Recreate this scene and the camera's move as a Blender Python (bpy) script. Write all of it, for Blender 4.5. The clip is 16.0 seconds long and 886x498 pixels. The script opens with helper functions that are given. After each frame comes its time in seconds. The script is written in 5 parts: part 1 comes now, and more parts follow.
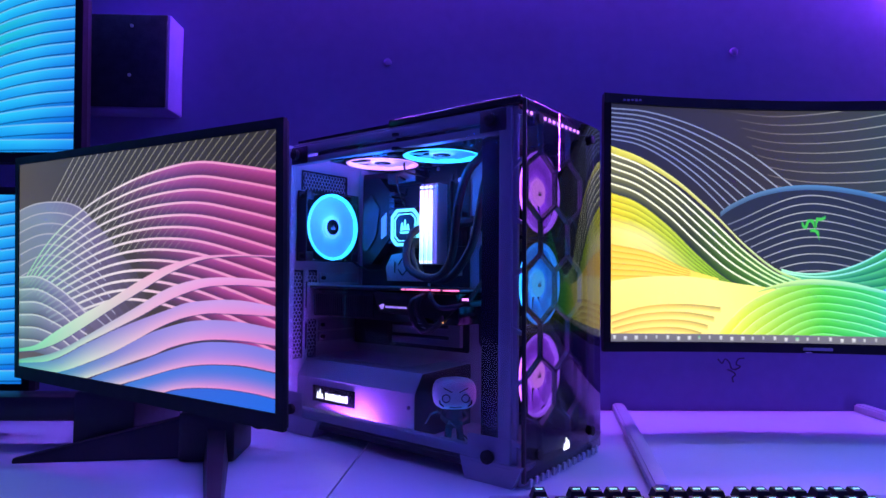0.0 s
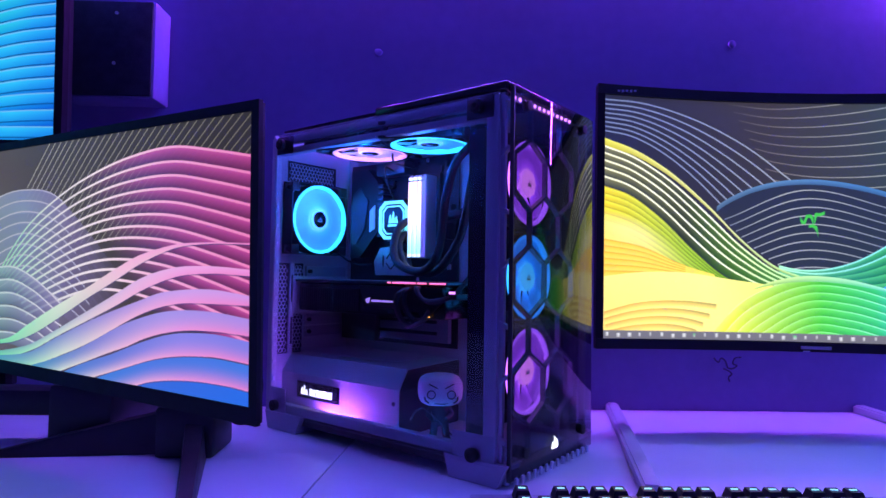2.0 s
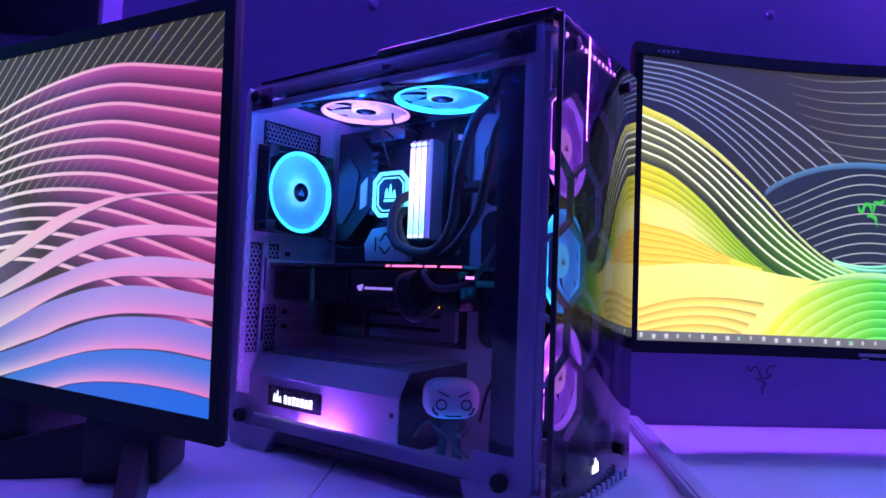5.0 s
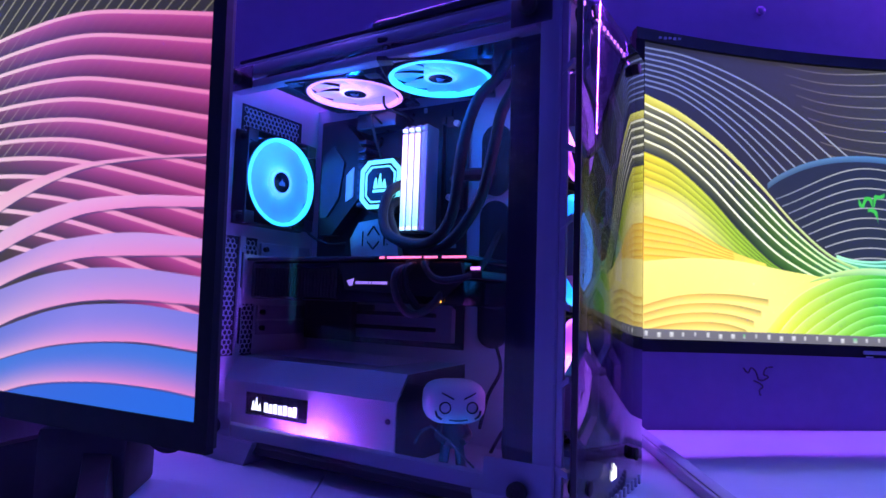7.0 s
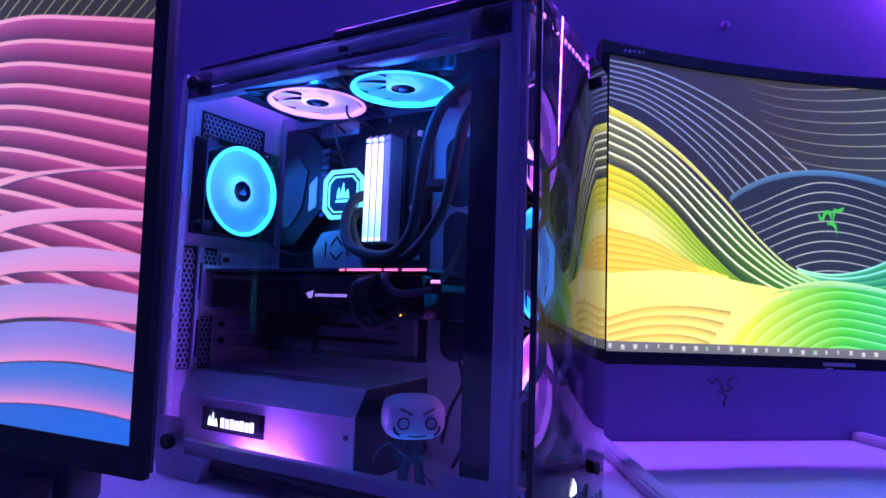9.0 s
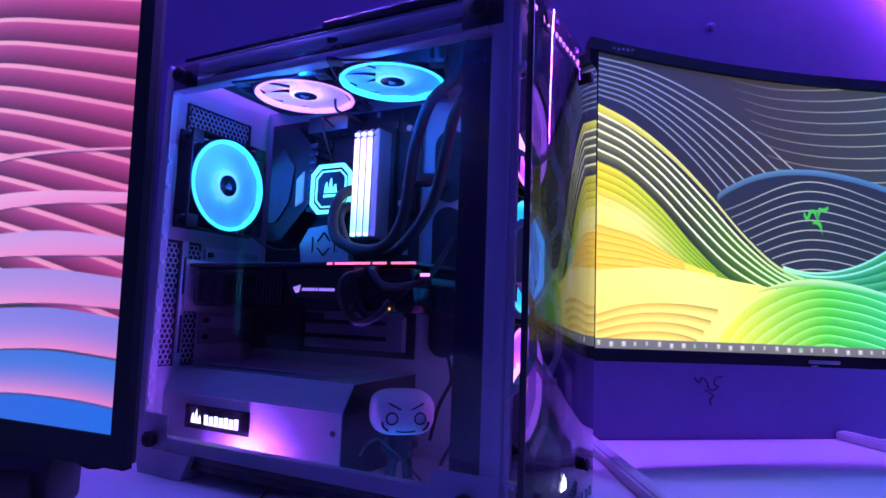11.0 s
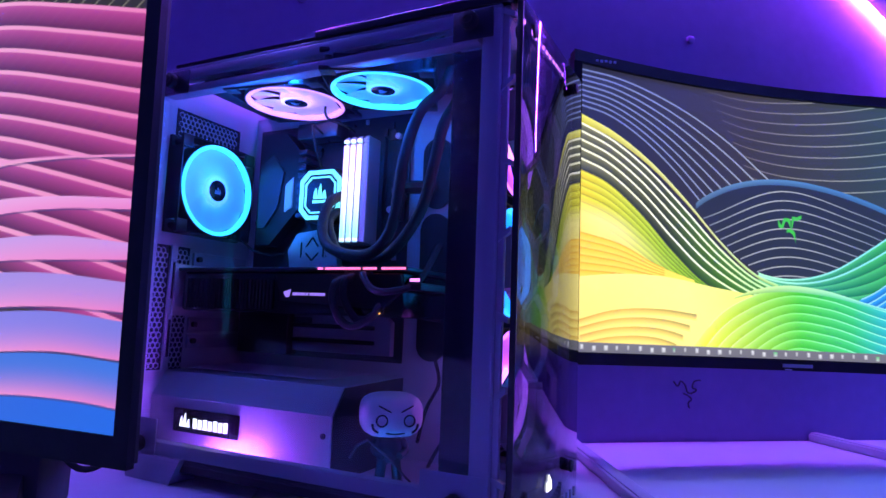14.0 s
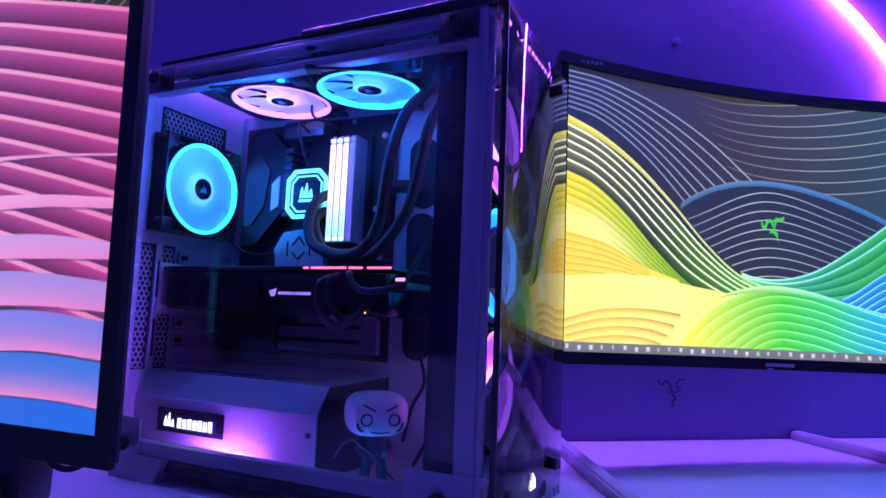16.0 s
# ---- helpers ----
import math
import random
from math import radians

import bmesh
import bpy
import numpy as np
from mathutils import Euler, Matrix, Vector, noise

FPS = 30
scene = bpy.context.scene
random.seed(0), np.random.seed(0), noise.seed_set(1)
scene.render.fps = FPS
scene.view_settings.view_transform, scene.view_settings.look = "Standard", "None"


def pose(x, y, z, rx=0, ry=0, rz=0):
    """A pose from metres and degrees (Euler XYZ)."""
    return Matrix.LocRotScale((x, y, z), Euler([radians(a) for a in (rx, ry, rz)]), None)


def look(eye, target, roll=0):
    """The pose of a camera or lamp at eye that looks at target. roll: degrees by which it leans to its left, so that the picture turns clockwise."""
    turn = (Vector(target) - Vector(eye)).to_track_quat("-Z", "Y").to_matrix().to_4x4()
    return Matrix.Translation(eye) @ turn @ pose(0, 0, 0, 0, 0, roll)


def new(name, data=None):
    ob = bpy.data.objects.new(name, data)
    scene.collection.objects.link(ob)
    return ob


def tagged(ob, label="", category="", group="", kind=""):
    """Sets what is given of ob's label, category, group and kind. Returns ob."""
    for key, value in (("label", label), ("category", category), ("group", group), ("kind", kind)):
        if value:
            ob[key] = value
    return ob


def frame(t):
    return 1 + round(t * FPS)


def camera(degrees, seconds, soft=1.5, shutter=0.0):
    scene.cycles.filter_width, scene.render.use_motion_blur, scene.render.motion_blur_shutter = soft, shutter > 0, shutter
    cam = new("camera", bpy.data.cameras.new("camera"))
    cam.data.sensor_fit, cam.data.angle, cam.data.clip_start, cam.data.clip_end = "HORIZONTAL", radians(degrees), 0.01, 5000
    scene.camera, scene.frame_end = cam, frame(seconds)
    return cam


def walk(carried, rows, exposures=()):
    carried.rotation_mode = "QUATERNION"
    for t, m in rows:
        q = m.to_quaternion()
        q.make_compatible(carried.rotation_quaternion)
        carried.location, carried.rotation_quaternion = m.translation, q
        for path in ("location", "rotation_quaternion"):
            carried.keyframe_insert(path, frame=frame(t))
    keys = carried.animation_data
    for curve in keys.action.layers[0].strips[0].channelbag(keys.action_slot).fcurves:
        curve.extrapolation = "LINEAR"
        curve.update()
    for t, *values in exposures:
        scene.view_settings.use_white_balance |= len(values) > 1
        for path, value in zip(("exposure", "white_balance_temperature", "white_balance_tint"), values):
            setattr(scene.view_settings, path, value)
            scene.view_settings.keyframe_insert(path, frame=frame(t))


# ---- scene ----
cam = camera(71.3, 16.0)
PATH = [
    (0, (-0.023, 0.012, 0.26), (0.035, 2.009, 0.339), 0.5),
    (0.5, (-0.02, 0.016, 0.257), (0.043, 2.014, 0.338), 0.6),
    (1, (-0.009, 0.024, 0.254), (0.048, 2.021, 0.332), 0.7),
    (1.5, (-0.002, 0.03, 0.25), (0.053, 2.027, 0.334), 0.8),
    (2, (-0.002, 0.037, 0.248), (0.052, 2.035, 0.332), 0.9),
    (2.5, (-0.004, 0.047, 0.243), (0.053, 2.044, 0.338), 1.0),
    (3, (-0.011, 0.069, 0.236), (0.053, 2.065, 0.346), 1.1),
    (3.5, (-0.021, 0.107, 0.232), (0.058, 2.102, 0.346), 1.2),
    (4, (-0.033, 0.15, 0.224), (0.079, 2.143, 0.344), 1.4),
    (4.2, (-0.029, 0.163, 0.224), (0.088, 2.157, 0.332), 1.7),
    (6.3, (-0.098, 0.244, 0.199), (0.148, 2.223, 0.354), 1.9),
    (6.5, (-0.094, 0.248, 0.2), (0.159, 2.225, 0.363), 1.8),
    (7, (-0.086, 0.268, 0.191), (0.198, 2.241, 0.358), 1.9),
    (7.5, (-0.08, 0.272, 0.194), (0.226, 2.241, 0.369), 2.0),
    (8, (-0.074, 0.274, 0.196), (0.252, 2.239, 0.377), 2.0),
    (8.5, (-0.069, 0.276, 0.195), (0.274, 2.237, 0.384), 1.9),
    (9, (-0.068, 0.273, 0.199), (0.287, 2.232, 0.388), 2.0),
    (11.5, (-0.072, 0.282, 0.185), (0.342, 2.227, 0.398), 2.2),
    (12, (-0.073, 0.281, 0.184), (0.352, 2.223, 0.399), 2.3),
    (12.5, (-0.075, 0.28, 0.182), (0.36, 2.22, 0.4), 2.2),
    (13, (-0.081, 0.278, 0.183), (0.367, 2.214, 0.408), 2.2),
    (13.5, (-0.082, 0.271, 0.186), (0.373, 2.206, 0.409), 2.3),
    (14, (-0.083, 0.269, 0.186), (0.381, 2.201, 0.414), 2.2),
    (14.5, (-0.083, 0.268, 0.187), (0.39, 2.198, 0.416), 2.2),
    (15, (-0.081, 0.266, 0.188), (0.397, 2.195, 0.415), 2.3),
    (15.5, (-0.082, 0.267, 0.188), (0.409, 2.192, 0.414), 2.3),
    (16, (-0.08, 0.266, 0.187), (0.418, 2.19, 0.412), 2.3),
]
walk(cam, [(t, look(eye, target, roll)) for t, eye, target, roll in PATH])

# ---- world and lights ----
world = bpy.data.worlds.new("room_air")
world.use_nodes = True
world.node_tree.nodes["Background"].inputs[0].default_value = (0.05, 0.06, 0.2, 1)
world.node_tree.nodes["Background"].inputs[1].default_value = 0.02
scene.world = world
scene.view_settings.exposure = 0.0

CASE = pose(0.0924, 0.7618, -0.026, 0, 0, 50.15)   # x across the front, y to the rear, z up


# ---- materials ----
def material(name, color, rough=0.5, metal=0.0, grain=0.0, scale=60.0, bump=0.0, mix=None, spec=0.5, coat=0.0):
    """A principled surface with two scales of colour variation and a fine relief."""
    m = bpy.data.materials.new(name)
    m.use_nodes = True
    n, l = m.node_tree.nodes, m.node_tree.links
    b = n["Principled BSDF"]
    b.inputs["Base Color"].default_value = (*color, 1)
    b.inputs["Roughness"].default_value = rough
    b.inputs["Metallic"].default_value = metal
    b.inputs["Specular IOR Level"].default_value = spec
    b.inputs["Coat Weight"].default_value = coat
    if grain or bump:
        co = n.new("ShaderNodeTexCoord")
        fine, wide = n.new("ShaderNodeTexNoise"), n.new("ShaderNodeTexNoise")
        fine.inputs["Scale"].default_value, wide.inputs["Scale"].default_value = scale * 8, scale
        fine.inputs["Detail"].default_value = wide.inputs["Detail"].default_value = 5
        l.new(co.outputs["Object"], fine.inputs["Vector"]), l.new(co.outputs["Object"], wide.inputs["Vector"])
        add = n.new("ShaderNodeMath")
        add.operation = "ADD"
        l.new(fine.outputs["Fac"], add.inputs[0]), l.new(wide.outputs["Fac"], add.inputs[1])
        ramp = n.new("ShaderNodeMapRange")
        ramp.inputs[1].default_value, ramp.inputs[2].default_value = 0.7, 1.3
        l.new(add.outputs[0], ramp.inputs[0])
        mx = n.new("ShaderNodeMix")
        mx.data_type = "RGBA"
        dark = mix or tuple(c * (1 - grain) for c in color)
        mx.inputs["A"].default_value, mx.inputs["B"].default_value = (*dark, 1), (*color, 1)
        l.new(ramp.outputs[0], mx.inputs["Factor"]), l.new(mx.outputs["Result"], b.inputs["Base Color"])
        rr = n.new("ShaderNodeMapRange")
        rr.inputs[3].default_value, rr.inputs[4].default_value = min(1, rough * 1.2), rough * 0.8
        l.new(wide.outputs["Fac"], rr.inputs[0]), l.new(rr.outputs[0], b.inputs["Roughness"])
        if bump:
            bp = n.new("ShaderNodeBump")
            bp.inputs["Strength"].default_value, bp.inputs["Distance"].default_value = bump, 0.001
            l.new(fine.outputs["Fac"], bp.inputs["Height"]), l.new(bp.outputs[0], b.inputs["Normal"])
    return m


def glowing(name, color, strength, base=(0.6, 0.6, 0.62), rough=0.4):
    m = material(name, base, rough)
    b = m.node_tree.nodes["Principled BSDF"]
    b.inputs["Emission Color"].default_value = (*color, 1)
    b.inputs["Emission Strength"].default_value = strength
    return m


def glass(name, tint, rough=0.01):
    """A thin tinted pane: clear behind, mirror-like at its surface by Fresnel."""
    m = bpy.data.materials.new(name)
    m.use_nodes = True
    n, l = m.node_tree.nodes, m.node_tree.links
    n.clear()
    out, mx, lw = n.new("ShaderNodeOutputMaterial"), n.new("ShaderNodeMixShader"), n.new("ShaderNodeLayerWeight")
    tr, gl, up, sc = n.new("ShaderNodeBsdfTransparent"), n.new("ShaderNodeBsdfGlossy"), n.new("ShaderNodeMath"), n.new("ShaderNodeMath")
    tr.inputs[0].default_value, gl.inputs["Roughness"].default_value = (*tint, 1), rough
    lw.inputs["Blend"].default_value = 0.5
    up.operation, up.inputs[1].default_value = "POWER", 5.0
    sc.operation, sc.inputs[1].default_value, sc.inputs[2].default_value = "MULTIPLY_ADD", 0.96, 0.04
    l.new(lw.outputs["Facing"], up.inputs[0]), l.new(up.outputs[0], sc.inputs[0])
    l.new(sc.outputs[0], mx.inputs[0]), l.new(tr.outputs[0], mx.inputs[1]), l.new(gl.outputs[0], mx.inputs[2])
    l.new(mx.outputs[0], out.inputs[0])
    return m


def screen_material(name, strength):
    m = bpy.data.materials.new(name)
    m.use_nodes = True
    n, l = m.node_tree.nodes, m.node_tree.links
    b = n["Principled BSDF"]
    b.inputs["Base Color"].default_value, b.inputs["Roughness"].default_value = (0.01, 0.01, 0.012, 1), 0.45
    at = n.new("ShaderNodeAttribute")
    at.attribute_name = "picture"
    l.new(at.outputs["Color"], b.inputs["Emission Color"])
    b.inputs["Emission Strength"].default_value = strength
    return m


M_WALL = material("wall_paint", (0.20, 0.175, 0.39), 0.85, grain=0.12, scale=5, bump=0.15)
M_DESK = material("white_laminate", (0.70, 0.70, 0.73), 0.30, grain=0.03, scale=14, bump=0.015)
M_WHITE = material("white_powder_coat", (0.48, 0.48, 0.53), 0.42, grain=0.06, scale=30, bump=0.06)
# the case's white again, darkened for the weaker light on the outer frame
M_FRAME_SHADED = material("shaded_white_steel", (0.34, 0.34, 0.40), 0.38, grain=0.08, scale=30, bump=0.05)
M_BEZEL = material("matt_black_bezel", (0.006, 0.006, 0.007), 0.55, grain=0.3, scale=60, bump=0.06, spec=0.25)
M_GREY = material("grey_steel", (0.35, 0.35, 0.40), 0.4, 0.4, grain=0.1, scale=30, bump=0.05)
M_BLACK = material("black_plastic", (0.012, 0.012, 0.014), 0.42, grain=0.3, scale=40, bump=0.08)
M_GLOSS = material("glossy_black_plastic", (0.008, 0.008, 0.010), 0.16, grain=0.2, scale=20)
M_RUBBER = material("black_rubber", (0.010, 0.010, 0.011), 0.7, grain=0.3, scale=80, bump=0.2)
M_PCB = material("black_circuit_board", (0.012, 0.013, 0.016), 0.5, grain=0.5, scale=120, bump=0.3)
M_SINK = material("dark_aluminium", (0.10, 0.10, 0.12), 0.35, 0.8, grain=0.2, scale=60, bump=0.1)
M_SILVER = material("brushed_aluminium", (0.55, 0.56, 0.60), 0.3, 0.7, grain=0.15, scale=90, bump=0.08)
M_VINYL = material("matt_vinyl", (0.75, 0.73, 0.72), 0.5, grain=0.05, scale=40)
M_GLASS = glass("tinted_side_glass", (0.93, 0.94, 0.97))
M_FRONT = glass("smoked_front_glass", (0.42, 0.42, 0.50))
M_TOPGLASS = glass("smoked_top_glass", (0.25, 0.25, 0.28))


# ---- mesh helpers ----
def box(bm, x0, x1, y0, y1, z0, z1, bevel=0.0, seg=2):
    made = bmesh.ops.create_cube(bm, size=1)["verts"]
    bmesh.ops.transform(bm, verts=made, matrix=Matrix.Translation(((x0 + x1) / 2, (y0 + y1) / 2, (z0 + z1) / 2)) @ Matrix.Diagonal((x1 - x0, y1 - y0, z1 - z0, 1)))
    if bevel:
        edges = list({e for v in made for e in v.link_edges})
        bmesh.ops.bevel(bm, geom=edges, offset=bevel, segments=seg, affect="EDGES", profile=0.5)
    return bm


def prism(bm, outline, axis, a, b):
    """Extrude a closed outline of 2D points along an axis ('x', 'y' or 'z') from a to b."""
    def put(p, k):
        return (k, p[0], p[1]) if axis == "x" else (p[0], k, p[1]) if axis == "y" else (p[0], p[1], k)
    lo, hi = [bm.verts.new(put(p, a)) for p in outline], [bm.verts.new(put(p, b)) for p in outline]
    n = len(outline)
    bm.faces.new(lo[::-1]), bm.faces.new(hi)
    for i in range(n):
        bm.faces.new((lo[i], lo[(i + 1) % n], hi[(i + 1) % n], hi[i]))
    bmesh.ops.recalc_face_normals(bm, faces=bm.faces[:])
    return bm


def ring(bm, r0, r1, z0, z1, n=48, m=Matrix()):
    """A flat-ended tube about z, between two radii."""
    rows = []
    for r, z in ((r0, z0), (r1, z0), (r1, z1), (r0, z1)):
        rows.append([bm.verts.new(m @ Vector((r * math.cos(2 * math.pi * i / n), r * math.sin(2 * math.pi * i / n), z))) for i in range(n)])
    for k in range(4):
        a, b = rows[k], rows[(k + 1) % 4]
        for i in range(n):
            bm.faces.new((a[i], a[(i + 1) % n], b[(i + 1) % n], b[i]))
    return bm


def disc(bm, r, z0, z1, n=32, m=Matrix(), bevel=0.0):
    made = bmesh.ops.create_cone(bm, cap_ends=True, segments=n, radius1=r, radius2=r, depth=z1 - z0, matrix=m @ Matrix.Translation((0, 0, (z0 + z1) / 2)))["verts"]
    if bevel:
        edges = [e for e in {e for v in made for e in v.link_edges} if len(e.link_faces) == 2 and e.calc_face_angle(0) > 1]
        bmesh.ops.bevel(bm, geom=edges, offset=bevel, segments=2, affect="EDGES", profile=0.5)
    return bm


def tube(bm, points, r, sides=10, steps=8):
    """A round tube along a smooth line through the points."""
    pts = [Vector(p) for p in points]
    line = []
    for i in range(len(pts) - 1):
        p0, p1, p2, p3 = pts[max(i - 1, 0)], pts[i], pts[i + 1], pts[min(i + 2, len(pts) - 1)]
        for k in range(steps):
            t = k / steps
            line.append(0.5 * (2 * p1 + (p2 - p0) * t + (2 * p0 - 5 * p1 + 4 * p2 - p3) * t * t + (3 * p1 - p0 - 3 * p2 + p3) * t ** 3))
    line.append(pts[-1])
    side, rows = None, []
    for i, p in enumerate(line):
        d = (line[min(i + 1, len(line) - 1)] - line[max(i - 1, 0)]).normalized()
        side = (d.orthogonal() if side is None else side - d * side.dot(d)).normalized()
        up = d.cross(side)
        rows.append([bm.verts.new(p + r * (side * math.cos(2 * math.pi * k / sides) + up * math.sin(2 * math.pi * k / sides))) for k in range(sides)])
    for a, b in zip(rows, rows[1:]):
        for k in range(sides):
            bm.faces.new((a[k], a[(k + 1) % sides], b[(k + 1) % sides], b[k]))
    bm.faces.new(rows[0][::-1]), bm.faces.new(rows[-1])
    return bm


def mesh_of(bm, name, mat, smooth=True):
    bmesh.ops.recalc_face_normals(bm, faces=bm.faces[:])
    me = bpy.data.meshes.new(name)
    bm.to_mesh(me)
    bm.free()
    me.materials.append(mat)
    if smooth:
        me.shade_smooth()
        me.set_sharp_from_angle(angle=radians(32))
    return me


def part(name, bm, mat, parent, label="", at=None, smooth=True):
    ob = new(name, mesh_of(bm, name, mat, smooth))
    ob.parent = parent
    if at is not None:
        ob.matrix_basis = at
    if label:
        ob["label"] = label
    return ob


def thing(name, at, label, category, group="", kind=""):
    ob = new(name)
    ob.empty_display_size = 0.05
    ob.matrix_basis = at
    return tagged(ob, label, category, group, kind)


def solid(name, bm, mat, label, category, at=Matrix(), group="", kind="", smooth=True):
    ob = new(name, mesh_of(bm, name, mat, smooth))
    ob.matrix_basis = at
    return tagged(ob, label, category, group, kind)


def B(*a, **k):
    return box(bmesh.new(), *a, **k)

# ---- the room ----
WALL_Y = 1.20
solid("wall_north", B(-1.9, 2.3, WALL_Y, WALL_Y + 0.12, -0.75, 1.9), M_WALL, "violet-lit painted wall behind the desk", "wall", kind="structure")
solid("wall_south", B(-1.9, 2.3, -1.72, -1.6, -0.75, 1.9), M_WALL, "plain painted wall in the dark", "wall", kind="structure")
solid("wall_west", B(-2.02, -1.9, -1.72, WALL_Y + 0.12, -0.75, 1.9), M_WALL, "plain painted wall in the dark", "wall", kind="structure")
solid("wall_east", B(2.3, 2.42, -1.72, WALL_Y + 0.12, -0.75, 1.9), M_WALL, "plain painted wall in the dark", "wall", kind="structure")
solid("ceiling", B(-1.9, 2.3, -1.6, WALL_Y, 1.9, 2.0), M_WALL, "plain dark ceiling", "ceiling", kind="structure")
solid("floor", B(-1.9, 2.3, -1.6, WALL_Y, -0.85, -0.75), M_GREY, "dark grey floor", "floor", kind="structure")

# ---- the desk: two boards that meet in an open joint ----
desk = thing("desk", pose(0, 0, 0), "white laminate desk of two boards with a dark joint", "desk")
part("desktop", prism(bmesh.new(), [(-1.7, 0.30), (-0.1880, 0.30), (-0.0790, WALL_Y - 0.002), (-1.7, WALL_Y - 0.002)], "z", -0.03, 0), M_DESK, desk)
part("desktop", prism(bmesh.new(), [(-0.1862, 0.30), (1.9, 0.30), (1.9, WALL_Y - 0.002), (-0.0772, WALL_Y - 0.002)], "z", -0.03, 0), M_DESK, desk)
for x in (-1.6, -0.2, 1.75):
    part("leg", B(x, x + 0.06, 0.5, 0.56, -0.75, -0.03, bevel=0.003), M_WHITE, desk)
    part("leg", B(x, x + 0.06, 1.08, 1.14, -0.75, -0.03, bevel=0.003), M_WHITE, desk)


def trunking(p, q, wide, tall):
    bm = bmesh.new()
    d = Vector(q) - Vector(p)
    box(bm, -wide / 2, wide / 2, 0, d.length, 0, tall, bevel=0.003)
    box(bm, -wide * 0.32, wide * 0.32, 0, d.length, tall - 0.001, tall + 0.0018, bevel=0.0012)
    return solid("cable_trunking", bm, M_WHITE, "white plastic cable trunking lying on the desk", "cable trunking",
                 at=pose(p[0], p[1], 0, 0, 0, math.degrees(math.atan2(-d.x, d.y))), group="cable trunking on the desk")


trunking((0.350, 1.195), (0.258, 0.74), 0.024, 0.013)
trunking((0.822, 1.195), (0.812, 0.86), 0.026, 0.013)

# ---- light strip along the wall ----
M_STRIP = glowing("violet_led", (0.35, 0.055, 1.0), 240.0)
strip = thing("led_strip", pose(0, 0, 0), "violet light strip stuck along the wall", "light strip")
line = [(-0.55, 1.193, 0.975), (0.4, 1.193, 0.975), (0.76, 1.193, 0.940), (0.935, 1.193, 0.852), (1.030, 1.193, 0.782), (1.085, 1.193, 0.715), (1.115, 1.193, 0.56)]
part("tape", tube(bmesh.new(), line, 0.0065, 8), M_STRIP, strip)
# fill light: two strips added out of view to brighten desk and case
M_STRIP_FILL = glowing("blue_violet_fill", (0.11, 0.16, 1.0), 420.0)
fill_strip = thing("led_strip", pose(0, 0, 0), "unseen blue-violet fill light added along the top of two walls", "light strip")
part("tape", tube(bmesh.new(), [(2.29, -1.4, 1.86), (2.29, 0.0, 1.86), (2.29, 1.15, 1.86)], 0.004, 6), M_STRIP_FILL, fill_strip)
part("tape", tube(bmesh.new(), [(2.25, 1.19, 1.86), (0.4, 1.19, 1.86), (-1.85, 1.19, 1.86)], 0.004, 6), M_STRIP_FILL, fill_strip)

# ---- wall box ----
speaker = thing("wall_speaker", pose(0, 0, 0), "small pale speaker box fixed to the wall", "speaker")
part("cabinet", B(-0.656, -0.490, 1.133, WALL_Y - 0.002, 0.552, 0.727, bevel=0.004), M_WALL, speaker)
# the front is coloured dark for the shade on the side away from the strip
part("front_face", B(-0.653, -0.493, 1.127, 1.1335, 0.555, 0.724, bevel=0.003), material("shaded_front", (0.025, 0.025, 0.05), 0.9, grain=0.4, scale=60, bump=0.5), speaker, "front face with its shade put into the colour")
for x, z in ((-0.556, 0.702), (-0.558, 0.612)):
    part("pin", disc(bmesh.new(), 0.003, 0, 0.002, 10, Matrix.Translation((x, 1.127, z)) @ Matrix.Rotation(radians(90), 4, "X")), M_WHITE, speaker)

# ---- screens: a picture of layered waves, worked out line by line ----
def curve(points, s):
    """A smooth line through control points, at the places s."""
    x, y = np.array([p[0] for p in points], float), np.array([p[1] for p in points], float)
    slope = np.gradient(y, x)
    i = np.clip(np.searchsorted(x, s) - 1, 0, len(x) - 2)
    h = x[i + 1] - x[i]
    t = np.clip((s - x[i]) / h, 0, 1)
    inside = (2 * t ** 3 - 3 * t ** 2 + 1) * y[i] + (t ** 3 - 2 * t ** 2 + t) * h * slope[i] + (3 * t ** 2 - 2 * t ** 3) * y[i + 1] + (t ** 3 - t ** 2) * h * slope[i + 1]
    return inside + np.minimum(s - x[0], 0) * slope[0] + np.maximum(s - x[-1], 0) * slope[-1]


